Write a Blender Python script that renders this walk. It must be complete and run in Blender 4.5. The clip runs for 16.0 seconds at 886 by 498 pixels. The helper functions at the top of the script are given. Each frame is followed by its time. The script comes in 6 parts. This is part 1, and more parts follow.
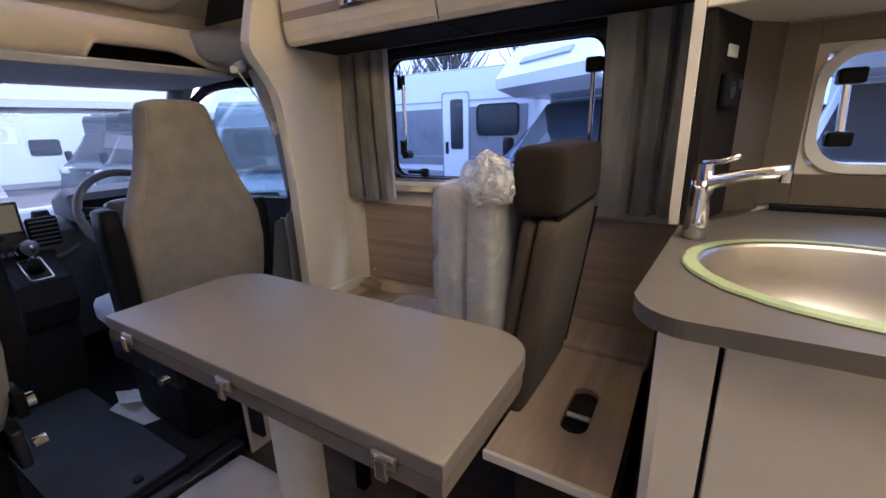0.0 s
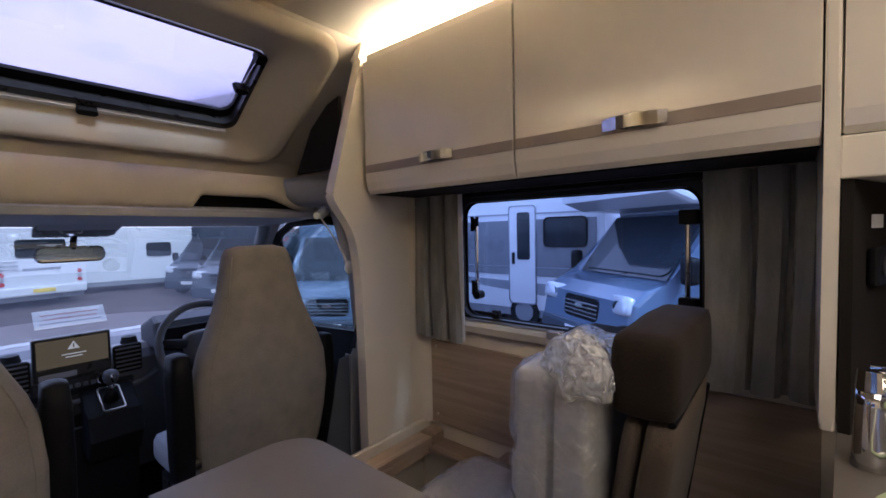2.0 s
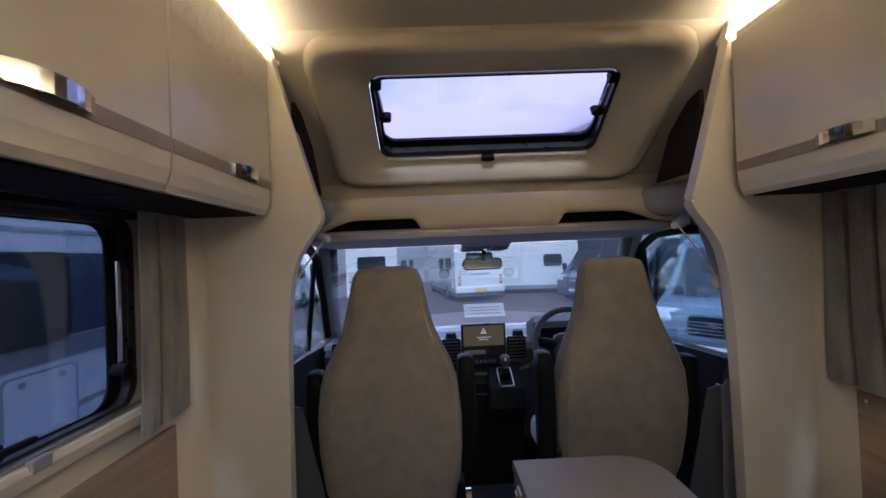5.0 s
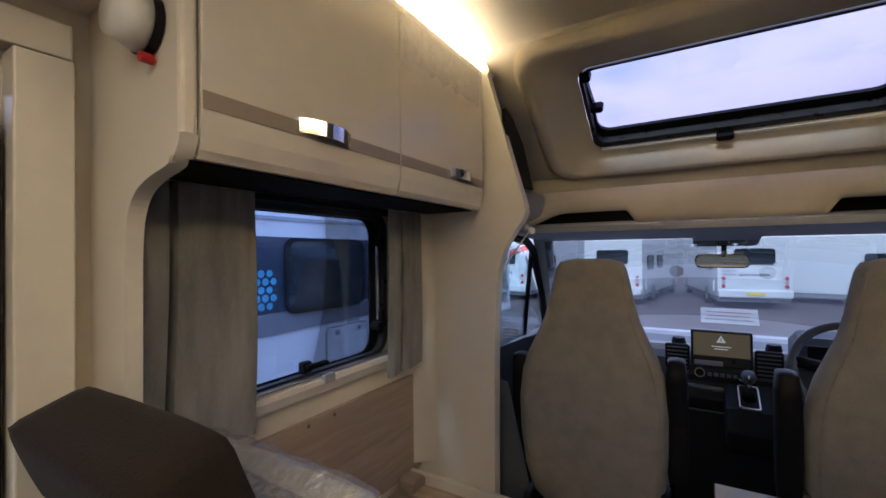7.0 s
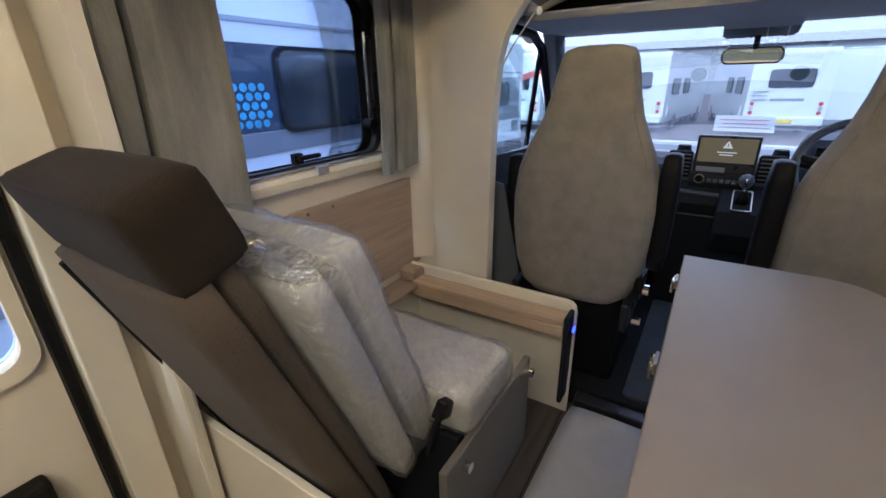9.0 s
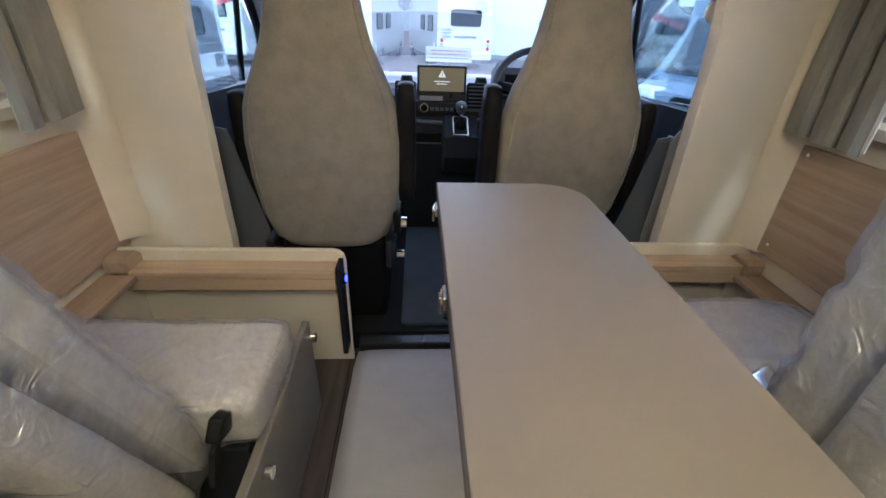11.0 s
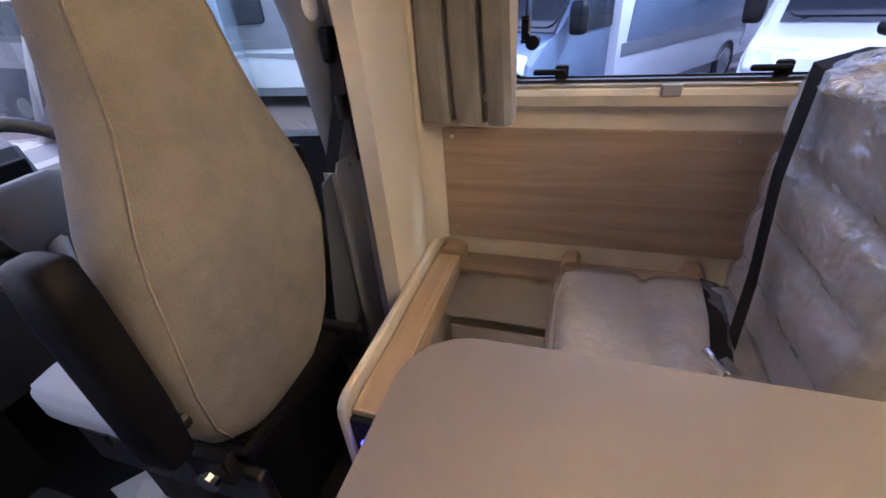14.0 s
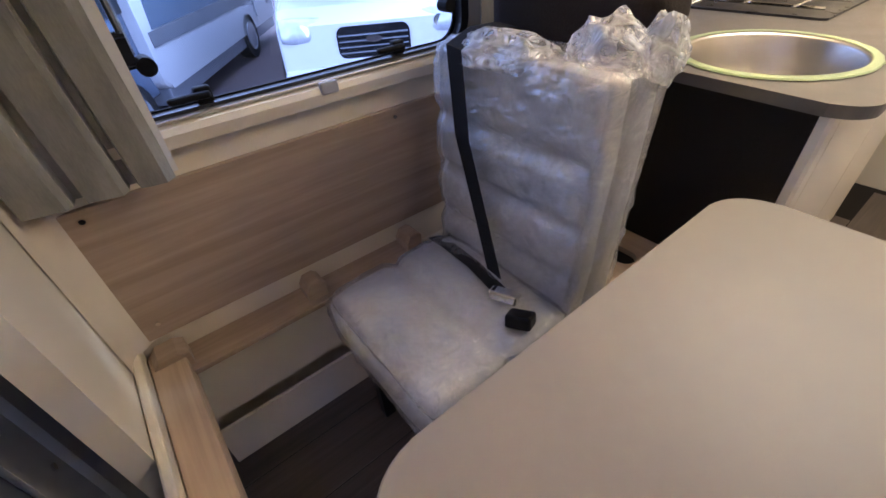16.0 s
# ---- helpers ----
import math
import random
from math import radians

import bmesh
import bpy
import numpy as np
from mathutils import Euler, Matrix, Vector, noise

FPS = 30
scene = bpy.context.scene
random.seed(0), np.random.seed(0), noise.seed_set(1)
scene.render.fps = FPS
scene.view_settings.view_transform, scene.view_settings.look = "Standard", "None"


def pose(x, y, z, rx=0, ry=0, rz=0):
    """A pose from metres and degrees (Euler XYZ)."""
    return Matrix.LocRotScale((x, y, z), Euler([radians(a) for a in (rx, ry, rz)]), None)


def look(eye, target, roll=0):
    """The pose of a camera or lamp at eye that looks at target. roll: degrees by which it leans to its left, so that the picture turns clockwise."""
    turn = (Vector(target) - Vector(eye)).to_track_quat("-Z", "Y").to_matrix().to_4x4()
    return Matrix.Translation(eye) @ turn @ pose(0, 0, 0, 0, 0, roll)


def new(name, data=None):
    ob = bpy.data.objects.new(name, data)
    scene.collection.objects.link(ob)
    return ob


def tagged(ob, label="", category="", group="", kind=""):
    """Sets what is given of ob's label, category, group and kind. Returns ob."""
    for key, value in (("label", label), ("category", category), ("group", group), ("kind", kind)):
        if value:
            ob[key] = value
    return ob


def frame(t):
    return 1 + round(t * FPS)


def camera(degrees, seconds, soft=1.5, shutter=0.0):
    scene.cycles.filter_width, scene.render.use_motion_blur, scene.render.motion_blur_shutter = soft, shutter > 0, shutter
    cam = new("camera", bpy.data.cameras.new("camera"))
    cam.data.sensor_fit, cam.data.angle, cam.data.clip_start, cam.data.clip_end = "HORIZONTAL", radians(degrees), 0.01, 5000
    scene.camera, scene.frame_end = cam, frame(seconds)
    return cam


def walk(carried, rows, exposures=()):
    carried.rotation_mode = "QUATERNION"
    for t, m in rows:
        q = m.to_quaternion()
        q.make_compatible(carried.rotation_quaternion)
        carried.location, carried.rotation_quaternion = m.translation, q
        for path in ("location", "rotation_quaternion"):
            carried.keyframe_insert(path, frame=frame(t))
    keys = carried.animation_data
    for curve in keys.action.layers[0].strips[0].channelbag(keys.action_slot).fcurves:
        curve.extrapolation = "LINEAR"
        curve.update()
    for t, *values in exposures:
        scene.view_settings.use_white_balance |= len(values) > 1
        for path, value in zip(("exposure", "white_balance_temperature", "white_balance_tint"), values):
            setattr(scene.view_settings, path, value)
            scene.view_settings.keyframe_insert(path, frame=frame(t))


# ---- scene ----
cam = camera(93.1, 16.0, soft=1.6)
PATH = [
    (0, (-0.428, 0.019, 1.174), (1.209, 1.022, 0.613), -1.7),
    (0.5, (-0.401, 0.01, 1.273), (1.212, 1.104, 0.824), -2.0),
    (1, (-0.364, 0.071, 1.301), (1.269, 1.177, 0.97), -1.4),
    (1.5, (-0.354, 0.132, 1.327), (1.296, 1.247, 1.138), -1.3),
    (2, (-0.332, 0.119, 1.329), (1.203, 1.398, 1.246), -1.2),
    (2.5, (-0.269, 0.07, 1.325), (1.008, 1.609, 1.307), -1.2),
    (3, (-0.243, 0.018, 1.321), (0.686, 1.79, 1.33), -1.1),
    (3.5, (-0.259, -0.008, 1.321), (0.364, 1.892, 1.346), -1.3),
    (3.7, (-0.26, -0.001, 1.331), (0.261, 1.93, 1.349), -1.5),
    (5.8, (-0.229, 0.067, 1.33), (-0.639, 2.024, 1.362), -1.6),
    (6, (-0.186, 0.059, 1.337), (-0.758, 1.976, 1.361), -1.3),
    (6.5, (-0.114, 0.017, 1.332), (-0.999, 1.81, 1.357), -1.0),
    (7, (-0.094, -0.001, 1.322), (-1.121, 1.716, 1.339), -0.6),
    (7.5, (-0.08, 0.003, 1.297), (-1.155, 1.689, 1.252), -0.1),
    (8, (-0.076, 0.019, 1.262), (-1.147, 1.689, 1.004), 0.2),
    (8.5, (-0.089, 0.032, 1.209), (-1.114, 1.666, 0.681), 0.3),
    (9, (-0.049, 0.028, 1.187), (-1.048, 1.594, 0.444), -1.1),
    (9.5, (-0.087, 0.032, 1.151), (-0.9, 1.627, 0.261), -1.1),
    (10, (-0.079, 0.061, 1.148), (-0.401, 1.775, 0.17), -0.2),
    (12.3, (-0.16, 0.452, 1.152), (0.395, 2.117, 0.193), -0.5),
    (12.5, (-0.142, 0.537, 1.189), (0.595, 2.108, 0.195), -1.6),
    (13, (-0.15, 0.748, 1.182), (1.058, 1.992, 0.185), -2.8),
    (13.5, (-0.163, 0.825, 1.184), (1.221, 1.854, 0.17), -2.9),
    (14, (-0.121, 1.006, 1.203), (1.479, 1.563, 0.14), -4.8),
    (14.5, (-0.063, 1.168, 1.208), (1.596, 1.196, 0.092), -4.3),
    (15, (-0.002, 1.158, 1.215), (1.605, 0.893, 0.055), -3.6),
    (15.5, (0.08, 1.206, 1.24), (1.507, 0.528, 0.014), -6.7),
    (16, (0.08, 1.223, 1.256), (1.34, 0.293, 0.011), -4.1),
]
EXPOSURES = [(0.0, 2.22, 5850, 15), (0.5, 1.90, 5800, 14), (1.0, 1.78, 5750, 15), (1.5, 1.58, 5750, 17), (2.0, 1.48, 5750, 17), (3.5, 1.40, 5750, 14), (7.0, 1.38, 5900, 11), (9.0, 2.16, 5750, 6), (10.0, 2.58, 5850, 4), (12.5, 2.62, 5950, 1), (14.0, 2.72, 6900, 18), (16.0, 2.64, 6050, 14)]
walk(cam, [(t, look(eye, target, roll)) for t, eye, target, roll in PATH], EXPOSURES)

# ---------------------------------------------------------------- world and lights
world = bpy.data.worlds.new("world")
scene.world = world
world.use_nodes = True
wn = world.node_tree.nodes
sky = wn.new("ShaderNodeTexSky")
sky.sky_type, sky.sun_disc = "NISHITA", False
sky.sun_elevation, sky.sun_rotation = radians(24), radians(180)
sky.air_density, sky.dust_density, sky.ozone_density = 1.2, 2.5, 1.5
# broken cloud over the clear sky
wtc = wn.new("ShaderNodeTexCoord")
wmap = wn.new("ShaderNodeMapping")
wmap.inputs["Scale"].default_value = (1.0, 1.0, 2.6)
wnoise = wn.new("ShaderNodeTexNoise")
wnoise.inputs["Scale"].default_value, wnoise.inputs["Detail"].default_value = 2.6, 7.0
wramp = wn.new("ShaderNodeValToRGB")
wramp.color_ramp.elements[0].position, wramp.color_ramp.elements[1].position = 0.24, 0.52
wmix = wn.new("ShaderNodeMixRGB")
wmix.inputs["Color2"].default_value = (5.5, 5.4, 7.6, 1)
wl = world.node_tree.links
wl.new(wtc.outputs["Generated"], wmap.inputs["Vector"])
wl.new(wmap.outputs["Vector"], wnoise.inputs["Vector"])
wl.new(wnoise.outputs["Fac"], wramp.inputs["Fac"])
wl.new(wramp.outputs["Color"], wmix.inputs["Fac"])
wl.new(sky.outputs["Color"], wmix.inputs["Color1"])
wl.new(wmix.outputs["Color"], wn["Background"].inputs["Color"])
wn["Background"].inputs["Strength"].default_value = 0.12

sun = new("sun", bpy.data.lights.new("sun", "SUN"))
sun.data.energy, sun.data.angle, sun.data.color = 1.9, radians(25), (0.80, 0.89, 1.0)
sun.matrix_world = look((0, -10, 9), (0, 0, 0))


def area(name, eye, target, sx, sy, power, color):
    lamp = new(name, bpy.data.lights.new(name, "AREA"))
    lamp.data.shape, lamp.data.size, lamp.data.size_y = "RECTANGLE", sx, sy
    lamp.data.energy, lamp.data.color = power, color
    lamp.matrix_world = look(eye, target)
    return lamp


WARM = (1.0, 0.85, 0.64)
# added fill lamp further back in the living space, unseen behind the walker
area("fill_lamp_rear", (0.0, -0.75, 2.04), (0.0, -0.74, 0.0), 1.1, 1.1, 6.0, WARM)

# ---------------------------------------------------------------- materials
_mats = {}


def mat(name, base, rough=0.6, metal=0.0, vary=0.12, scale=6.0, fine=180.0, bump=0.15, fine_vary=0.08, stretch=(1, 1, 1),
        coat=0.0, sheen=0.0, emit=None, emit_strength=0.0, rough_vary=0.1):
    """A surface with stains at a broad scale and grain at a fine one, in metres."""
    if name in _mats:
        return _mats[name]
    m = bpy.data.materials.new(name)
    m.use_nodes = True
    n, l = m.node_tree.nodes, m.node_tree.links
    b = n["Principled BSDF"]
    tc, mp = n.new("ShaderNodeTexCoord"), n.new("ShaderNodeMapping")
    mp.inputs["Scale"].default_value = stretch
    l.new(tc.outputs["Object"], mp.inputs["Vector"])
    big, small = n.new("ShaderNodeTexNoise"), n.new("ShaderNodeTexNoise")
    big.inputs["Scale"].default_value, big.inputs["Detail"].default_value = scale, 5
    small.inputs["Scale"].default_value, small.inputs["Detail"].default_value = fine, 3
    l.new(mp.outputs["Vector"], big.inputs["Vector"])
    l.new(mp.outputs["Vector"], small.inputs["Vector"])
    add = n.new("ShaderNodeMath")
    add.operation = "MULTIPLY_ADD"
    l.new(small.outputs["Fac"], add.inputs[0])
    add.inputs[1].default_value = fine_vary / max(vary, 1e-3)
    l.new(big.outputs["Fac"], add.inputs[2])
    ramp = n.new("ShaderNodeValToRGB")
    mid = 0.5 + 0.5 * fine_vary / max(vary, 1e-3)
    ramp.color_ramp.elements[0].position, ramp.color_ramp.elements[1].position = max(0, mid - 0.35), min(1, mid + 0.35)
    ramp.color_ramp.elements[0].color = (*[c * (1 - vary) for c in base], 1)
    ramp.color_ramp.elements[1].color = (*[min(1, c * (1 + vary)) for c in base], 1)
    l.new(add.outputs[0], ramp.inputs["Fac"])
    l.new(ramp.outputs["Color"], b.inputs["Base Color"])
    mr = n.new("ShaderNodeMapRange")
    mr.inputs["To Min"].default_value, mr.inputs["To Max"].default_value = max(0.02, rough - rough_vary), min(1, rough + rough_vary)
    l.new(big.outputs["Fac"], mr.inputs["Value"])
    l.new(mr.outputs["Result"], b.inputs["Roughness"])
    b.inputs["Metallic"].default_value = metal
    b.inputs["Coat Weight"].default_value = coat
    if max(base) < 0.045 and rough > 0.35:
        b.inputs["Specular IOR Level"].default_value = 0.12
    b.inputs["Sheen Weight"].default_value = sheen
    if bump:
        bp = n.new("ShaderNodeBump")
        bp.inputs["Strength"].default_value, bp.inputs["Distance"].default_value = bump, 0.002
        l.new(small.outputs["Fac"], bp.inputs["Height"])
        l.new(bp.outputs["Normal"], b.inputs["Normal"])
    if emit:
        b.inputs["Emission Color"].default_value = (*emit, 1)
        b.inputs["Emission Strength"].default_value = emit_strength
    _mats[name] = m
    return m


def glass(name, tint=(1, 1, 1), gloss=1.0, rough=0.02):
    """A thin clear pane: see-through with the gloss of its surface."""
    m = bpy.data.materials.new(name)
    m.use_nodes = True
    n, l = m.node_tree.nodes, m.node_tree.links
    n.remove(n["Principled BSDF"])
    tr, gl, mx, fr, mu = [n.new("ShaderNode" + k) for k in ("BsdfTransparent", "BsdfGlossy", "MixShader", "Fresnel", "Math")]
    tr.inputs["Color"].default_value = (*tint, 1)
    gl.inputs["Roughness"].default_value = rough
    fr.inputs["IOR"].default_value = 1.45
    mu.operation = "MULTIPLY"
    mu.inputs[1].default_value = gloss
    l.new(fr.outputs[0], mu.inputs[0])
    l.new(mu.outputs[0], mx.inputs[0])
    l.new(tr.outputs[0], mx.inputs[1])
    l.new(gl.outputs[0], mx.inputs[2])
    l.new(mx.outputs[0], n["Material Output"].inputs["Surface"])
    return m


def wrap_film(name, milky, spread=0.6):
    """Thin crinkled polythene: clear with milky folds and sharp glints."""
    m = bpy.data.materials.new(name)
    m.use_nodes = True
    n, l = m.node_tree.nodes, m.node_tree.links
    n.remove(n["Principled BSDF"])
    tr, gl, df, m1, m2 = [n.new("ShaderNode" + k) for k in ("BsdfTransparent", "BsdfGlossy", "BsdfTranslucent", "MixShader", "MixShader")]
    dfd, m3 = n.new("ShaderNodeBsdfDiffuse"), n.new("ShaderNodeMixShader")
    tc, mp, no, bp, rp = [n.new("ShaderNode" + k) for k in ("TexCoord", "Mapping", "TexNoise", "Bump", "ValToRGB")]
    l.new(tc.outputs["Object"], mp.inputs["Vector"])
    l.new(mp.outputs["Vector"], no.inputs["Vector"])
    no.inputs["Scale"].default_value, no.inputs["Detail"].default_value, no.inputs["Distortion"].default_value = 22, 4, 2.0
    bp.inputs["Strength"].default_value, bp.inputs["Distance"].default_value = 0.9, 0.02
    l.new(no.outputs["Fac"], bp.inputs["Height"])
    for s in (gl, df, dfd):
        l.new(bp.outputs["Normal"], s.inputs["Normal"])
    gl.inputs["Roughness"].default_value = 0.10
    df.inputs["Color"].default_value = dfd.inputs["Color"].default_value = (0.82, 0.82, 0.84, 1)
    rp.color_ramp.elements[0].position, rp.color_ramp.elements[1].position = 0.30, 0.85
    rp.color_ramp.elements[0].color = (milky * (1 - spread),) * 3 + (1,)
    rp.color_ramp.elements[1].color = (min(1, milky * (1 + spread * 1.33)),) * 3 + (1,)
    l.new(no.outputs["Fac"], rp.inputs["Fac"])
    m3.inputs[0].default_value = 0.5
    l.new(df.outputs[0], m3.inputs[1])
    l.new(dfd.outputs[0], m3.inputs[2])
    l.new(rp.outputs["Color"], m1.inputs[0])
    l.new(tr.outputs[0], m1.inputs[1])
    l.new(m3.outputs[0], m1.inputs[2])
    m2.inputs[0].default_value = 0.22
    l.new(m1.outputs[0], m2.inputs[1])
    l.new(gl.outputs[0], m2.inputs[2])
    l.new(m2.outputs[0], n["Material Output"].inputs["Surface"])
    return m


def wood(name, base, dark, along="y", rough=0.5):
    """Printed wood-grain laminate: long streaks along one axis."""
    st = {"y": (14, 0.7, 14), "x": (0.7, 14, 14), "z": (14, 14, 0.7)}[along]
    m = mat(name, base, rough, vary=0.02, stretch=st)
    n, l = m.node_tree.nodes, m.node_tree.links
    no = [k for k in n if k.type == "TEX_NOISE"]
    no[0].inputs["Scale"].default_value, no[0].inputs["Detail"].default_value = 1.6, 8
    no[0].inputs["Distortion"].default_value = 1.0
    no[1].inputs["Scale"].default_value = 9
    rp = [k for k in n if k.type == "VALTORGB"][0]
    ma = [k for k in n if k.type == "MATH"][0]
    ma.inputs[1].default_value = 0.35
    rp.color_ramp.elements[0].position, rp.color_ramp.elements[1].position = 0.48, 0.86
    rp.color_ramp.elements[0].color, rp.color_ramp.elements[1].color = (*dark, 1), (*base, 1)
    return m


CREAM = mat("cream_laminate", (0.70, 0.645, 0.55), 0.38, vary=0.04, scale=2, fine=900, bump=0.03, fine_vary=0.02)
GLOSS = mat("gloss_cream_door", (0.69, 0.635, 0.545), 0.18, vary=0.03, scale=1.5, fine=700, bump=0.01, fine_vary=0.01, coat=0.3)
WALLC = mat("wall_board", (0.68, 0.61, 0.50), 0.55, vary=0.05, scale=4, fine=500, bump=0.05, fine_vary=0.03)
CEILC = mat("ceiling_lining", (0.66, 0.60, 0.50), 0.7, vary=0.04, scale=3, fine=400, bump=0.12)
LINER = mat("cab_headliner", (0.50, 0.45, 0.37), 0.85, vary=0.06, scale=5, fine=600, bump=0.2)
GREYTRIM = mat("grey_moulded_trim", (0.30, 0.30, 0.32), 0.6, vary=0.05, scale=6, fine=700, bump=0.2)
PILLTRIM = mat("pale_grey_pillar_trim", (0.28, 0.28, 0.28), 0.6, vary=0.05, scale=6, fine=700, bump=0.15)
DARKTRIM = mat("dark_grey_dash_plastic", (0.016, 0.018, 0.022), 0.55, vary=0.1, scale=8, fine=900, bump=0.3)
MIDTRIM = mat("slate_dash_plastic", (0.085, 0.095, 0.118), 0.5, vary=0.1, scale=8, fine=900, bump=0.3)
BLACK = mat("black_plastic", (0.007, 0.007, 0.008), 0.5, vary=0.2, scale=20, fine=500, bump=0.1)
SATINBLACK = mat("satin_black", (0.02, 0.02, 0.022), 0.3, vary=0.2, scale=20, fine=500, bump=0.05)
RUBBER = mat("black_rubber_floor", (0.011, 0.012, 0.014), 0.7, vary=0.3, scale=5, fine=250, bump=0.4)
CARPET = mat("blue_grey_cab_carpet", (0.045, 0.055, 0.068), 0.95, vary=0.25, scale=8, fine=600, bump=0.8, fine_vary=0.2)
FABRIC = mat("grey_beige_seat_cover", (0.205, 0.188, 0.162), 0.95, vary=0.17, scale=16, fine=320, bump=0.45, fine_vary=0.12, sheen=0.1)
FABRICG = mat("light_grey_upholstery", (0.41, 0.40, 0.39), 0.95, vary=0.07, scale=12, fine=500, bump=0.3, fine_vary=0.04, sheen=0.1)
BROWN = mat("brown_upholstery", (0.020, 0.0145, 0.011), 0.95, vary=0.2, scale=8, fine=220, bump=0.7, fine_vary=0.25, sheen=0.05)
TAN = mat("tan_upholstery", (0.056, 0.041, 0.029), 0.95, vary=0.2, scale=8, fine=220, bump=0.7, fine_vary=0.25, sheen=0.05)
PALEBLUE = mat("pale_grey_cab_seat", (0.36, 0.37, 0.40), 0.9, vary=0.08, scale=8, fine=500, bump=0.5)
CURTAIN = mat("grey_velvet_curtain", (0.225, 0.217, 0.20), 0.85, vary=0.6, scale=16, fine=350, bump=0.4, fine_vary=0.12, stretch=(1, 1, 0.22), sheen=0.25)
LINING = mat("white_curtain_lining", (0.62, 0.62, 0.63), 0.85, vary=0.06, scale=8)
TABLE = mat("grey_brown_table_laminate", (0.175, 0.156, 0.139), 0.43, vary=0.06, scale=3, fine=1400, bump=0.05, fine_vary=0.05, rough_vary=0.04)
TABLE_EDGE = wood("table_edge_grain", (0.17, 0.145, 0.12), (0.10, 0.085, 0.072))
WORKTOP = mat("grey_worktop_laminate", (0.105, 0.094, 0.083), 0.45, vary=0.10, scale=10, fine=700, bump=0.1, fine_vary=0.12)
WOOD = wood("grey_oak_laminate", (0.43, 0.325, 0.24), (0.30, 0.22, 0.16))
WOODX = wood("grey_oak_laminate_across", (0.46, 0.345, 0.25), (0.33, 0.245, 0.175), "x")
WOODPALE = wood("pale_oak_ledge", (0.55, 0.42, 0.30), (0.42, 0.31, 0.22), "x")
STRIPE = mat("taupe_door_stripe", (0.30, 0.245, 0.205), 0.35, vary=0.04, fine=600, bump=0.03)
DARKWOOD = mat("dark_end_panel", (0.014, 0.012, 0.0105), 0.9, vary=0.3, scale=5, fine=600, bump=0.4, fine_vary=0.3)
FLOORW = wood("dark_vinyl_plank", (0.10, 0.078, 0.062), (0.05, 0.039, 0.031), "y", 0.45)
SPLASH = mat("bronze_splashback", (0.12, 0.10, 0.075), 0.36, 0.35, vary=0.1, scale=4, fine=700, bump=0.05)
CHROME = mat("chrome", (0.82, 0.82, 0.83), 0.08, 1.0, vary=0.02, bump=0, rough_vary=0.03)
STEEL = mat("brushed_steel", (0.50, 0.47, 0.42), 0.38, 1.0, vary=0.05, scale=8, fine=600, bump=0.02)
GREYMETAL = mat("grey_painted_bracket", (0.36, 0.36, 0.36), 0.5, vary=0.06, scale=6, fine=900, bump=0.15)
BELT = mat("black_belt_webbing", (0.013, 0.013, 0.014), 0.75, vary=0.2, scale=40, fine=900, bump=0.5)
WHITEP = mat("white_plastic", (0.72, 0.71, 0.68), 0.35, vary=0.04, scale=10, fine=500, bump=0.05)
GREEN = mat("green_sink_film", (0.36, 0.44, 0.24), 0.35, vary=0.25, scale=9, fine=200, bump=0.3)
PAPER = mat("white_paper", (0.75, 0.75, 0.74), 0.7, vary=0.04, scale=12)
REDINK = mat("red_ink", (0.50, 0.10, 0.10), 0.6, vary=0.1)
INK = mat("dark_ink", (0.06, 0.06, 0.09), 0.6, vary=0.1)
SCREEN = mat("lit_dash_screen", (0.03, 0.025, 0.02), 0.2, vary=0.05, bump=0, emit=(0.30, 0.24, 0.15), emit_strength=0.08)
SCREENW = mat("lit_screen_sign", (0.5, 0.5, 0.5), 0.3, vary=0.05, bump=0, emit=(0.8, 0.85, 0.9), emit_strength=0.11)
BLUELED = mat("blue_led", (0.02, 0.03, 0.5), 0.3, bump=0, emit=(0.02, 0.03, 1.0), emit_strength=2.5)
LEDSTRIP = mat("warm_led_strip", (0.9, 0.8, 0.6), 0.4, bump=0, emit=(1.0, 0.82, 0.54), emit_strength=38)
PANE = glass("acrylic_pane", (0.70, 0.82, 0.96), 0.8)
ROOFPANE = glass("smoked_roof_pane", (0.70, 0.69, 0.78), 0.8)
WSGLASS = glass("windscreen_glass", (0.76, 0.88, 0.93), 0.6)
FILM = wrap_film("polythene_wrap", 0.15)
FILMWHITE = wrap_film("milky_polythene_wrap", 0.27, 0.25)
FILMTOP = wrap_film("bunched_polythene", 0.46)
VANWHITE = mat("white_vehicle_paint", (0.70, 0.72, 0.74), 0.22, vary=0.04, scale=1.0, fine=30, bump=0.0, coat=0.5)
VANGREY = mat("grey_vehicle_graphic", (0.17, 0.18, 0.20), 0.3, vary=0.1, scale=2, bump=0)
VANBLUE = mat("blue_grey_vehicle_paint", (0.10, 0.14, 0.20), 0.2, vary=0.06, scale=1.5, bump=0, coat=0.6)
VANMID = mat("mid_grey_vehicle_paint", (0.27, 0.29, 0.32), 0.25, 0.2, vary=0.06, scale=1.5, bump=0, coat=0.5)
VANDARK = mat("dark_vehicle_paint", (0.045, 0.06, 0.08), 0.25, vary=0.08, scale=1.5, bump=0, coat=0.6)
TEAL = mat("pale_blue_vehicle_graphic", (0.06, 0.30, 0.48), 0.3, vary=0.5, scale=5, fine=30, bump=0, fine_vary=0.2)
NAVY = mat("navy_vehicle_graphic", (0.022, 0.034, 0.06), 0.25, vary=0.15, scale=2, bump=0, coat=0.4)
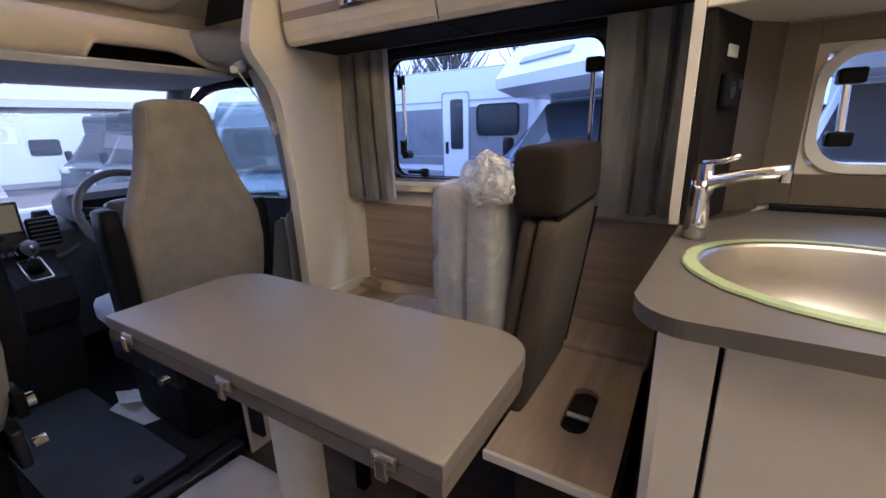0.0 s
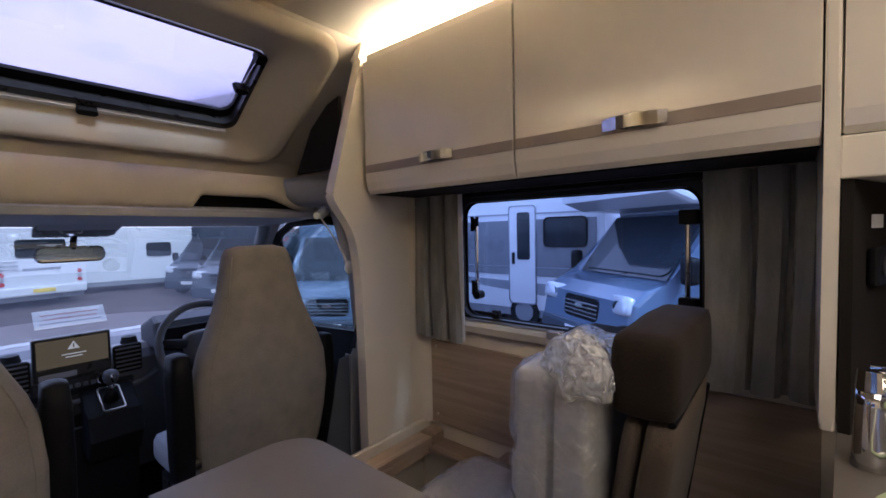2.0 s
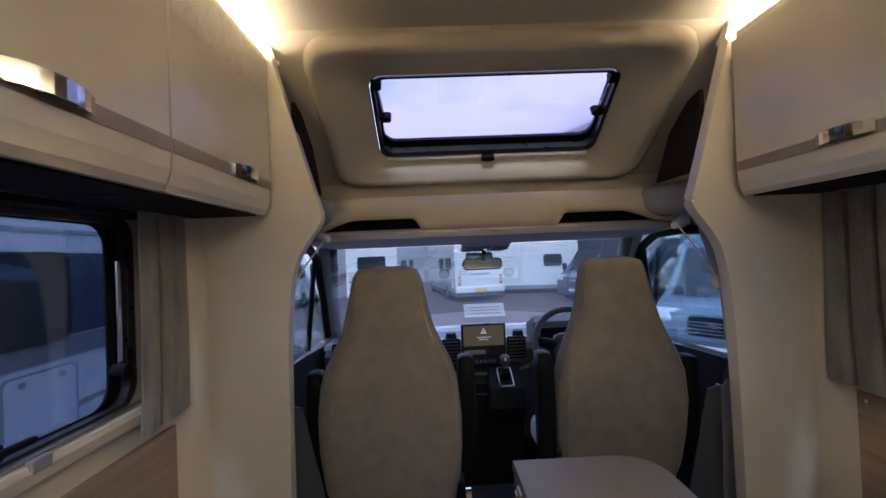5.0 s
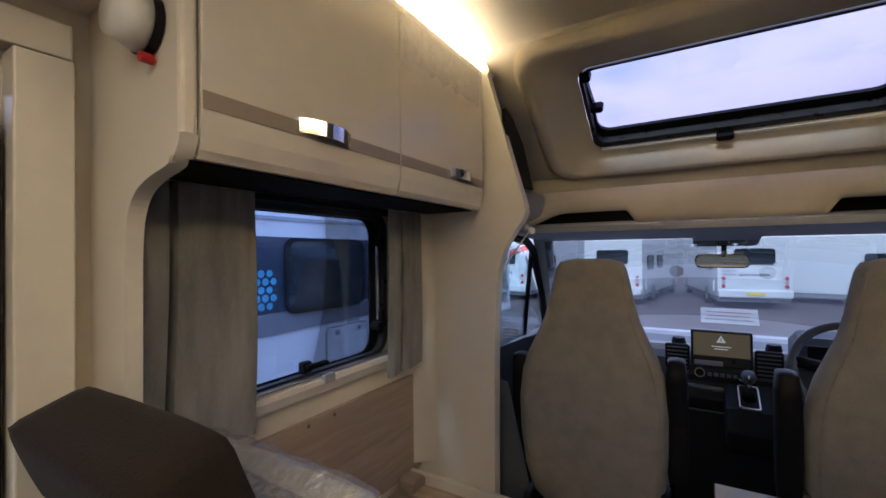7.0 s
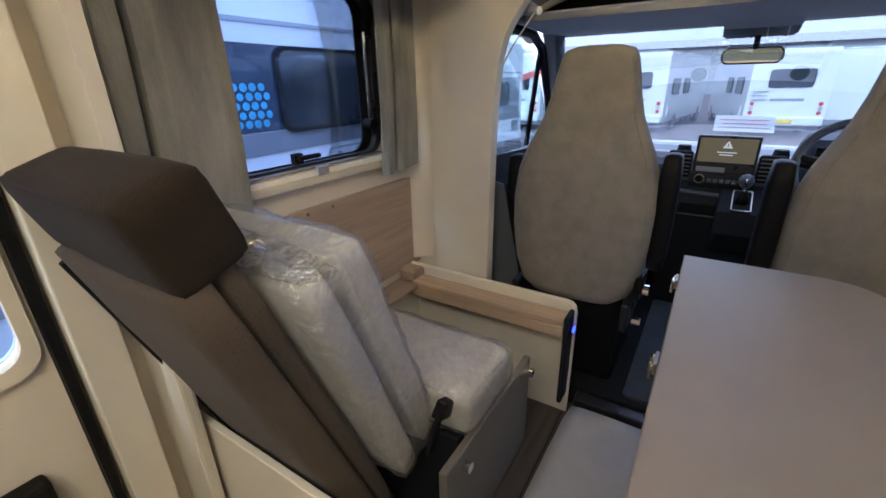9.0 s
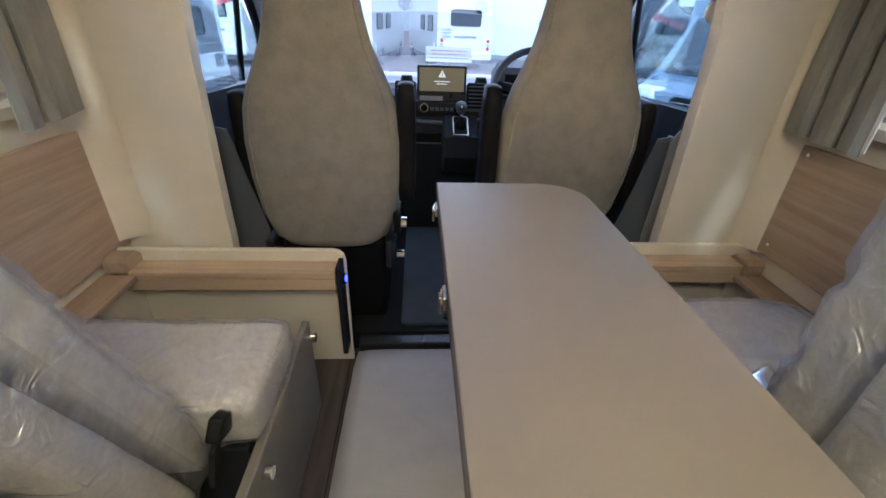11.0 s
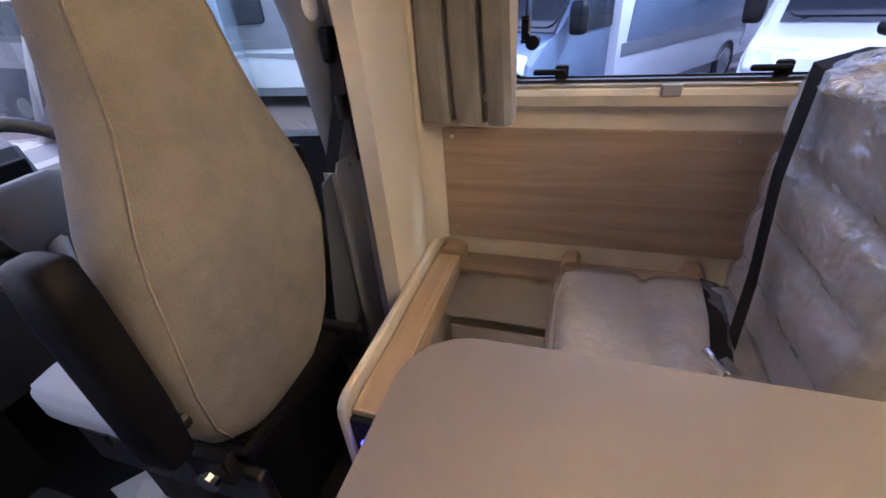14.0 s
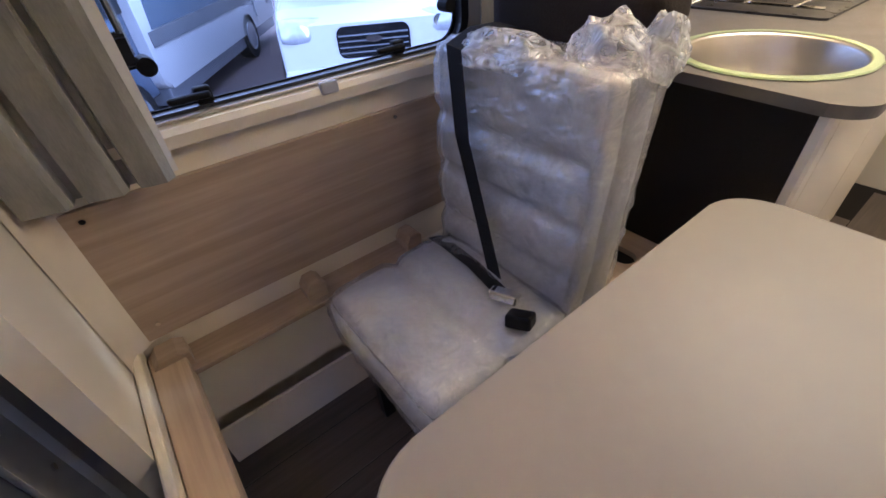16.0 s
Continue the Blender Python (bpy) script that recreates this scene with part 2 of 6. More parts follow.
CARGLASS = mat("dark_vehicle_glass", (0.02, 0.025, 0.03), 0.06, vary=0.2, scale=2, bump=0)
LIGHTGLASS = mat("headlamp_lens", (0.60, 0.64, 0.68), 0.1, 0.3, vary=0.25, scale=18, bump=0)
REDLENS_REFLECT = mat("red_lens_and_reflection", (0.5, 0.02, 0.02), 0.2, bump=0)
AMBER = mat("amber_plate", (0.75, 0.55, 0.08), 0.4, bump=0)
TYRE = mat("tyre_rubber", (0.02, 0.02, 0.02), 0.8)
ASPHALT = mat("reddish_asphalt", (0.085, 0.060, 0.057), 0.85, vary=0.25, scale=0.35, fine=60, bump=0.5, fine_vary=0.15)
LEAF = mat("winter_tree_twigs", (0.10, 0.085, 0.07), 0.9, vary=0.3, scale=4)
BUILD = mat("far_cladding", (0.24, 0.26, 0.29), 0.6, vary=0.1, scale=0.6)

# ---------------------------------------------------------------- mesh helpers


def world_of(ob):
    v = Vector((0, 0, 0))
    while ob is not None:
        v += ob.location
        ob = ob.parent
    return v


def part(name, bm, material, parent=None, label="", smooth=False):
    """Links a bmesh, drawn in world metres, as one mesh object under a thing or a part."""
    me = bpy.data.meshes.new(name)
    off = world_of(parent)
    if off.length:
        bmesh.ops.translate(bm, vec=-off, verts=bm.verts)
    bmesh.ops.recalc_face_normals(bm, faces=bm.faces)
    for f in bm.faces:
        f.smooth = smooth
    bm.to_mesh(me)
    bm.free()
    me.materials.append(material)
    ob = new(name, me)
    ob.parent = parent
    if label:
        ob["label"] = label
    return ob


def thing(name, base, label, category, group="", kind=""):
    ob = new(name)
    ob.empty_display_size = 0.05
    ob.location = base
    return tagged(ob, label, category, group, kind)


def solo(name, bm, material, label, category, group="", kind="", smooth=False):
    """A thing of one mesh, its origin at the middle of its base."""
    xs = [v.co for v in bm.verts]
    base = Vector(((min(v.x for v in xs) + max(v.x for v in xs)) / 2, (min(v.y for v in xs) + max(v.y for v in xs)) / 2, min(v.z for v in xs)))
    bmesh.ops.translate(bm, vec=-base, verts=bm.verts)
    ob = part(name, bm, material, None, "", smooth)
    ob.location = base
    return tagged(ob, label, category, group, kind)


def box(x0, x1, y0, y1, z0, z1, r=0.0, seg=2, bm=None):
    bm = bm or bmesh.new()
    made = bmesh.ops.create_cube(bm, size=1)["verts"]
    for v in made:
        v.co = Vector((x0 + (v.co.x + 0.5) * (x1 - x0), y0 + (v.co.y + 0.5) * (y1 - y0), z0 + (v.co.z + 0.5) * (z1 - z0)))
    if r:
        es = list({e for v in made for e in v.link_edges})
        bmesh.ops.bevel(bm, geom=es, offset=r, segments=seg, profile=0.5, affect="EDGES")
    return bm


def prism(pts, axis, a, b, r=0.0, seg=2, bm=None):
    """A polygon (in the two other axes, in xyz order) drawn out along an axis from a to b."""
    bm = bm or bmesh.new()

    def at(p, c):
        return {"x": (c, p[0], p[1]), "y": (p[0], c, p[1]), "z": (p[0], p[1], c)}[axis]
    lo = [bm.verts.new(at(p, a)) for p in pts]
    hi = [bm.verts.new(at(p, b)) for p in pts]
    faces = [bm.faces.new(lo), bm.faces.new(hi)]
    n = len(pts)
    for i in range(n):
        faces.append(bm.faces.new((lo[i], lo[(i + 1) % n], hi[(i + 1) % n], hi[i])))
    if r:
        es = list({e for f in faces[:2] for e in f.edges})
        bmesh.ops.bevel(bm, geom=es, offset=r, segments=seg, profile=0.5, affect="EDGES")
    return bm


def rrect(a0, a1, b0, b1, r, n=6):
    """A rectangle with rounded corners as a list of points."""
    pts = []
    for ca, cb, s in ((a1 - r, b1 - r, 0), (a0 + r, b1 - r, 90), (a0 + r, b0 + r, 180), (a1 - r, b0 + r, 270)):
        for i in range(n + 1):
            w = radians(s + 90 * i / n)
            pts.append((ca + r * math.cos(w), cb + r * math.sin(w)))
    return pts


def soften(pts, times=2):
    """Rounds the corners of an open line of points, keeping its two ends."""
    for _ in range(times):
        out = [pts[0]]
        for p, q in zip(pts, pts[1:]):
            out += [tuple(0.75 * a + 0.25 * b for a, b in zip(p, q)), tuple(0.25 * a + 0.75 * b for a, b in zip(p, q))]
        pts = out + [pts[-1]]
    return pts


def ring(outer, inner, axis, a, b):
    """A frame between two outlines of the same number of points, drawn out along an axis."""
    bm = bmesh.new()

    def at(p, c):
        return {"x": (c, p[0], p[1]), "y": (p[0], c, p[1]), "z": (p[0], p[1], c)}[axis]
    vs = [[bm.verts.new(at(p, c)) for p in o] for o in (outer, inner) for c in (a, b)]
    n = len(outer)
    for i in range(n):
        j = (i + 1) % n
        for p, q in ((0, 1), (1, 3), (3, 2), (2, 0)):
            bm.faces.new((vs[p][i], vs[p][j], vs[q][j], vs[q][i]))
    return bm


def tube(path, r, sides=8, bm=None, closed=False):
    bm = bm or bmesh.new()
    path = [Vector(p) for p in path]
    rings = []
    n = len(path)
    for i, p in enumerate(path):
        d = (path[(i + 1) % n] - path[i - 1]) if closed else (path[min(i + 1, n - 1)] - path[max(i - 1, 0)])
        d.normalize()
        u = d.cross(Vector((0.31, 0.17, 0.93)))
        if u.length < 0.05:
            u = d.cross(Vector((1, 0, 0)))
        u.normalize()
        w = d.cross(u)
        rr = r[i] if isinstance(r, (list, tuple)) else r
        rings.append([bm.verts.new(p + rr * (math.cos(2 * math.pi * k / sides) * u + math.sin(2 * math.pi * k / sides) * w)) for k in range(sides)])
    for i in range(n if closed else n - 1):
        a, b = rings[i], rings[(i + 1) % n]
        for k in range(sides):
            bm.faces.new((a[k], a[(k + 1) % sides], b[(k + 1) % sides], b[k]))
    if not closed:
        bm.faces.new(rings[0])
        bm.faces.new(rings[-1])
    return bm


def strap(path, across, width, thick=0.002):
    """A flat band along a path; across is the direction of its width."""
    bm = bmesh.new()
    path = [Vector(p) for p in path]
    w = Vector(across).normalized() * width / 2
    rows = []
    for i, p in enumerate(path):
        d = path[min(i + 1, len(path) - 1)] - path[max(i - 1, 0)]
        nn = d.cross(w).normalized() * thick / 2
        rows.append([bm.verts.new(p + a + b) for a, b in ((w, nn), (-w, nn), (-w, -nn), (w, -nn))])
    for a, b in zip(rows, rows[1:]):
        for k in range(4):
            bm.faces.new((a[k], a[(k + 1) % 4], b[(k + 1) % 4], b[k]))
    bm.faces.new(rows[0])
    bm.faces.new(rows[-1])
    return bm


def turn(bm, m):
    bmesh.ops.transform(bm, matrix=m, verts=bm.verts)
    return bm


def disc(c, axis, r, depth, sides=20, r2=None):
    bm = bmesh.new()
    bmesh.ops.create_cone(bm, cap_ends=True, segments=sides, radius1=r, radius2=r if r2 is None else r2, depth=depth)
    q = Vector((0, 0, 1)).rotation_difference(Vector(axis)).to_matrix().to_4x4()
    return turn(bm, Matrix.Translation(c) @ q)


def pillow(x0, x1, y0, y1, z0, z1, r=0.03, cuts=7, puff=0.012, rough=0.004, seed=0.0, grooves=()):
    """An upholstered block with a soft, slightly lumpy skin; grooves: (axis, place, depth) sewn channels."""
    bm = box(x0, x1, y0, y1, z0, z1)
    bmesh.ops.subdivide_edges(bm, edges=bm.edges[:], cuts=cuts, use_grid_fill=True)
    c = Vector(((x0 + x1) / 2, (y0 + y1) / 2, (z0 + z1) / 2))
    h = Vector(((x1 - x0) / 2, (y1 - y0) / 2, (z1 - z0) / 2))
    for v in bm.verts:
        p = v.co - c
        q = Vector([max(-h[i] + r, min(h[i] - r, p[i])) for i in range(3)])
        d = p - q
        if d.length > 1e-6:
            d = d.normalized() * r
        u = Vector([p[i] / h[i] for i in range(3)])
        k = 1.0
        for i in range(3):
            k *= 1.0 if abs(abs(u[i]) - 1) < 1e-4 else (1 - u[i] ** 4)
        out = d.normalized() if d.length > 1e-6 else Vector((0, 0, 0))
        p = q + d + out * (puff * k + rough * noise.noise((v.co + Vector((seed, seed, seed))) * 9))
        for ax, place, depth in grooves:
            g = math.exp(-((v.co[ax] - place) / 0.018) ** 2)
            p -= out * depth * g * (max(0.0, out.y) if ax == 2 else 1.0)
        v.co = c + p
    return bm

# ---------------------------------------------------------------- shell of the motorhome
FLOOR = -0.08
W = 1.13          # inner face of the side walls
WF = {1: 1.458, -1: 1.50}   # where the cab pillar panels stand, right and left


def wall_with_hole(name, side, y0, y1, z0, z1, holes, label):
    """A side wall of boards round its openings, as one mesh."""
    a, b = (W, W + 0.045) if side > 0 else (-W - 0.045, -W)
    bm = bmesh.new()
    cuts = sorted({y0, y1, *[h for k in holes for h in k[:2]]})
    for p, q in zip(cuts, cuts[1:]):
        mid = (p + q) / 2
        hs = [k for k in holes if k[0] < mid < k[1]]
        z = z0
        for k in sorted(hs, key=lambda k: k[2]):
            if k[2] > z:
                box(a, b, p, q, z, k[2], bm=bm)
            z = k[3]
        if z < z1:
            box(a, b, p, q, z, z1, bm=bm)
    bmesh.ops.remove_doubles(bm, verts=bm.verts, dist=1e-5)
    return tagged(part(name, bm, WALLC), label, "wall", kind="structure")


RWIN = (0.318, 1.232, 0.958, 1.458)
KWIN = (-1.00, -0.235, 1.04, 1.33)
LWIN = (0.46, 1.272, 0.948, 1.458)
DOOR = (-0.45, 0.226, FLOOR, 1.62)
wall_with_hole("wall_right", 1, -1.9, 1.62, FLOOR, 2.12, [RWIN, KWIN], "cream board side wall with window openings")
wall_with_hole("wall_left", -1, -1.9, 1.62, FLOOR, 2.12, [LWIN, DOOR], "cream board side wall with window and door openings")
tagged(part("wall_rear", box(-1.175, 1.175, -1.945, -1.9, FLOOR, 2.12), WALLC), "cream rear wall board", "wall", kind="structure")
tagged(part("ceiling", box(-1.175, 1.175, -1.945, 1.47, 2.10, 2.14), CEILC), "matt cream ceiling lining", "ceiling", kind="structure")

# living floor: dark vinyl planks
floor = tagged(part("floor", box(-1.175, 1.175, -1.945, 1.50, FLOOR - 0.05, FLOOR - 0.003), DARKWOOD), "dark wood-look vinyl plank floor", "floor", kind="structure")
for i in range(12):
    for j in range(3):
        x = -1.12 + i * 0.187
        y = -1.85 + j * 1.12 + (0.4 if i % 2 else 0)
        p = part("plank", box(x, x + 0.184, y, min(y + 1.117, 1.49), FLOOR - 0.003, FLOOR, 0.0012, 1), FLOORW, floor)
# cab floor and its step
tagged(part("floor_cab", box(-1.0, 1.0, 1.50, 3.0, FLOOR - 0.05, 0.0), RUBBER), "black rubber cab floor", "floor", kind="structure")
tagged(part("step_trim", box(-0.34, 0.34, 1.44, 1.50, FLOOR, -0.012, 0.008), SATINBLACK), "black step edge trim at the cab floor", "trim", kind="structure")
hatch = thing("floor_mat", (0.0, 1.9, 0.0), "blue-grey carpet mat between the cab seats", "mat")
part("mat", prism(rrect(-0.175, 0.17, 1.535, 2.45, 0.02), "z", 0.0, 0.012, 0.004), CARPET, hatch)
part("fastener", disc((0.02, 1.575, 0.016), (0, 0, 1), 0.016, 0.012, 16), BLACK, hatch, "black round fastener")


def cab_shell():
    """Pillars, doors, headliner and windscreen frame round the cab, as structure."""
    for s, nm in ((1, "right"), (-1, "left")):
        # lower cab door trim
        bm = prism([(1.662, -0.1), (2.75, -0.1), (2.75, 0.80), (2.30, 0.83), (1.662, 0.86)], "x", s * 0.93, s * 1.0)
        tagged(part("wall_cab_" + nm, bm, DARKTRIM), "dark plastic cab door trim below the window", "wall", kind="structure")
        # B pillar behind the door, and A pillar up to the header
        bm = tube([(s * 0.95, 1.66, 0.80), (s * 0.925, 1.68, 1.15), (s * 0.86, 1.72, 1.44)], [0.06, 0.055, 0.05], 10)
        tagged(part("pillar_b_" + nm, bm, PILLTRIM, smooth=True), "grey moulded door pillar trim", "pillar", kind="structure")
        bm = tube([(s * 0.94, 2.86, 0.80), (s * 0.885, 2.62, 1.08), (s * 0.83, 2.36, 1.34), (s * 0.80, 2.22, 1.45)], [0.06, 0.05, 0.05, 0.06], 10)
        tagged(part("pillar_a_" + nm, bm, PILLTRIM, smooth=True), "grey moulded windscreen pillar trim", "pillar", kind="structure")
        # top rail of the cab door, black seal
        bm = tube([(s * 0.945, 2.74, 0.84), (s * 0.915, 2.55, 1.10), (s * 0.88, 2.30, 1.335), (s * 0.875, 2.16, 1.39), (s * 0.895, 1.95, 1.40), (s * 0.915, 1.70, 1.38)], 0.022, 8)
        tagged(part("seal_" + nm, bm, BLACK, smooth=True), "black rubber cab door seal", "trim", kind="structure")
        bm = tube([(s * 0.95, 2.34, 0.84), (s * 0.90, 2.34, 1.32)], 0.014, 8)
        tagged(part("quarter_bar_" + nm, bm, BLACK, smooth=True), "black quarter-light bar", "trim", kind="structure")
        bm = prism([(1.70, 0.84), (2.74, 0.84), (2.36, 1.31), (2.18, 1.38), (1.70, 1.39)], "x", s * 0.938, s * 0.942)
        w = tagged(part("window_cab_" + nm, bm, WSGLASS), "clear cab side window", "window", kind="structure")
        w.visible_shadow = False
        # outer skin above the door
        bm = prism([(1.62, 1.38), (2.2, 1.39), (2.35, 1.36), (2.1, 1.75), (1.62, 2.1)], "x", s * 0.93, s * 0.97)
        tagged(part("wall_upper_cab_" + nm, bm, LINER), "fabric-lined wall above the cab door", "wall", kind="structure")
        # wall return between the pillar panel and the cab
        bm = box(min(s * 0.93, s * 1.175), max(s * 0.93, s * 1.175), 1.60, 1.66, FLOOR, 2.1)
        tagged(part("wall_return_" + nm, bm, PILLTRIM), "grey return wall behind the cab door", "wall", kind="structure")
    # windscreen
    bm = bmesh.new()
    rows = []
    for k in range(7):
        f = k / 6
        half = 0.93 - 0.15 * f
        rows.append([bm.verts.new((half * (i / 6 - 1), 2.98 - 0.68 * f - 0.10 * abs(i / 6 - 1) ** 2 * 1.0, 0.79 + 0.585 * f)) for i in range(13)])
    for a, b in zip(rows, rows[1:]):
        for i in range(12):
            bm.faces.new((a[i], a[i + 1], b[i + 1], b[i]))
    ws = tagged(part("window_windscreen", bm, WSGLASS, smooth=True), "large clear curved windscreen", "windscreen", kind="structure")
    ws.visible_shadow = False
    # firewall below the screen, outside bonnet edge
    tagged(part("wall_firewall", box(-1.0, 1.0, 2.96, 3.0, FLOOR, 0.78), BLACK), "black bulkhead behind the dashboard", "wall", kind="structure")


cab_shell()

# header beam over the windscreen with its two open pockets
header = thing("overhead_shelf", (0, 2.0, 1.38), "grey-beige moulded overhead shelf above the windscreen with two dark pockets", "shelf")


def lip_edge(x):
    """Height of the lower edge of the lip: it arches up over each pocket."""
    a = abs(x)
    up = max(0.0, min(1.0, (a - 0.29) / 0.05)) * max(0.0, min(1.0, (0.80 - a) / 0.22))
    return 1.436 + 0.058 * up * up * (3 - 2 * up)


bm = bmesh.new()
rows = []
for k in range(113):
    x = -0.84 + 0.015 * k
    z = lip_edge(x)
    f = (z - 1.436) / 0.058
    prof = [(1.902 - 0.008 * f, z), (1.890, z + (1.57 - z) * 0.25), (1.884, z + (1.57 - z) * 0.55), (1.892, 1.552), (1.912, 1.58), (1.945, 1.597), (2.09, 1.60),
            (2.09, 1.588), (1.955, 1.583), (1.925, 1.555), (1.922, z)]
    rows.append([bm.verts.new((x, a, b)) for a, b in prof])
for a, b in zip(rows, rows[1:]):
    for k in range(len(a)):
        bm.faces.new((a[k], a[(k + 1) % len(a)], b[(k + 1) % len(a)], b[k]))
bm.faces.new(rows[0])
bm.faces.new(rows[-1])
part("front_lip", bm, LINER, header, smooth=True)
for x0, x1 in ((-0.84, -0.27), (0.27, 0.84)):
    part("pocket_back", box(x0, x1, 2.04, 2.06, 1.434, 1.585), BLACK, header, "black pocket interior")
    part("pocket_liner", box(x0, x1, 1.932, 2.038, 1.4325, 1.437), BLACK, header, "black pocket mat")
part("back_board", box(-0.95, 0.95, 2.085, 2.13, 1.43, 1.76), LINER, header)
part("shelf_floor", box(-0.86, 0.86, 1.90, 2.30, 1.405, 1.432, 0.012), GREYTRIM, header)
part("edge_rail", prism([(1.86, 1.405), (1.86, 1.43), (1.875, 1.438), (1.93, 1.434), (1.93, 1.40)], "x", -0.80, 0.80, 0.006), GREYTRIM, header, "pale grey rounded front rail")
for s in (-1, 1):
    part("end_moulding", tube([(s * 0.70, 1.945, 1.53), (s * 0.77, 1.90, 1.53), (s * 0.84, 1.78, 1.53), (s * 0.90, 1.62, 1.52)], [0.058, 0.07, 0.078, 0.078], 16), GREYTRIM, header, "grey moulded corner", smooth=True)
tagged(part("windscreen_header", prism([(1.92, 1.405), (2.33, 1.378), (2.31, 1.43), (1.95, 1.45)], "x", -0.84, 0.84, 0.01), GREYTRIM), "grey headliner edge above the windscreen", "trim", kind="structure")

# sloping front cap with the roof light
S0 = Vector((0, 1.47, 2.095))
SD = Vector((0, 0.832, -0.555))
SN = Vector((0, 0.555, 0.832))


def slope(x, s, h=0.0):
    return Vector((x, 0, 0)) + S0 + SD * s + SN * h


def slope_ring(outer, inner, h0, h1):
    bm = ring(outer, inner, "z", h0, h1)
    for v in bm.verts:
        v.co = slope(v.co.x, v.co.y, v.co.z)
    return bm


def slope_slab(outer, h0, h1, r=0.0):
    bm = prism(outer, "z", h0, h1, r)
    for v in bm.verts:
        v.co = slope(v.co.x, v.co.y, v.co.z)
    return bm


HOLE = rrect(-0.478, 0.515, 0.205, 0.615, 0.05)
tagged(part("ceiling_front_cap", slope_ring(rrect(-0.95, 0.95, -0.02, 0.80, 0.01), rrect(-0.60, 0.64, 0.085, 0.685, 0.09), 0.0, 0.03), LINER), "cream sloping front cap lining", "ceiling", kind="structure")
# raised rim, dished tray and frame of the roof light
rim = thing("roof_light_surround", slope(0, 0.7), "cream padded surround of the cab roof light", "trim panel", kind="structure")
bm = bmesh.new()
prof = [(rrect(-0.69, 0.73, 0.01, 0.72, 0.10), 0.0), (rrect(-0.685, 0.725, 0.015, 0.715, 0.10), -0.035), (rrect(-0.655, 0.695, 0.04, 0.705, 0.10), -0.048),
        (rrect(-0.62, 0.66, 0.07, 0.69, 0.10), -0.035), (rrect(-0.56, 0.60, 0.13, 0.665, 0.09), 0.02), (rrect(-0.505, 0.54, 0.185, 0.64, 0.06), 0.048), (rrect(-0.481, 0.518, 0.202, 0.618, 0.052), 0.055)]
rows = [[bm.verts.new(slope(x, s, h)) for x, s in o] for o, h in prof]
for a, b in zip(rows, rows[1:]):
    for i in range(len(a)):
        bm.faces.new((a[i], a[(i + 1) % len(a)], b[(i + 1) % len(a)], b[i]))
part("padded_rim", bm, LINER, rim, smooth=True)
rl = thing("roof_light", slope(0, 0.4, 0.05), "black-framed opening roof light with side stays", "roof light", kind="structure")
part("frame", slope_ring(HOLE, rrect(-0.462, 0.499, 0.213, 0.588, 0.05), 0.045, 0.085), SATINBLACK, rl)
part("rubber_seal", slope_ring(rrect(-0.465, 0.502, 0.211, 0.592, 0.05), rrect(-0.452, 0.489, 0.218, 0.552, 0.05), 0.084, 0.10), BLACK, rl)
pn = part("pane", slope_slab(rrect(-0.468, 0.505, 0.212, 0.592, 0.06), 0.096, 0.099), ROOFPANE, rl)
pn.visible_shadow = False
part("blind_bar", slope_slab(rrect(-0.45, 0.485, 0.619, 0.631, 0.006), 0.035, 0.055), WHITEP, rl, "white blind rail")
part("latch", slope_slab(rrect(-0.012, 0.048, 0.614, 0.638, 0.008), 0.02, 0.05, 0.004), BLACK, rl, "black catch")
for s, xe in ((-1, -0.452), (1, 0.489)):
    st = part("stay", tube([slope(xe, 0.235, 0.055), slope(xe - s * 0.012, 0.40, 0.06)], 0.006, 8), CHROME, rl, "thin metal stay")
    part("knuckle", slope_slab(rrect(xe - 0.02, xe + 0.02, 0.215, 0.255, 0.008), 0.035, 0.075, 0.005), BLACK, st)
    part("knob", slope_slab(rrect(xe - s * 0.018 - 0.025, xe - s * 0.018 + 0.025, 0.385, 0.41, 0.008), 0.035, 0.075, 0.005), BLACK, st)

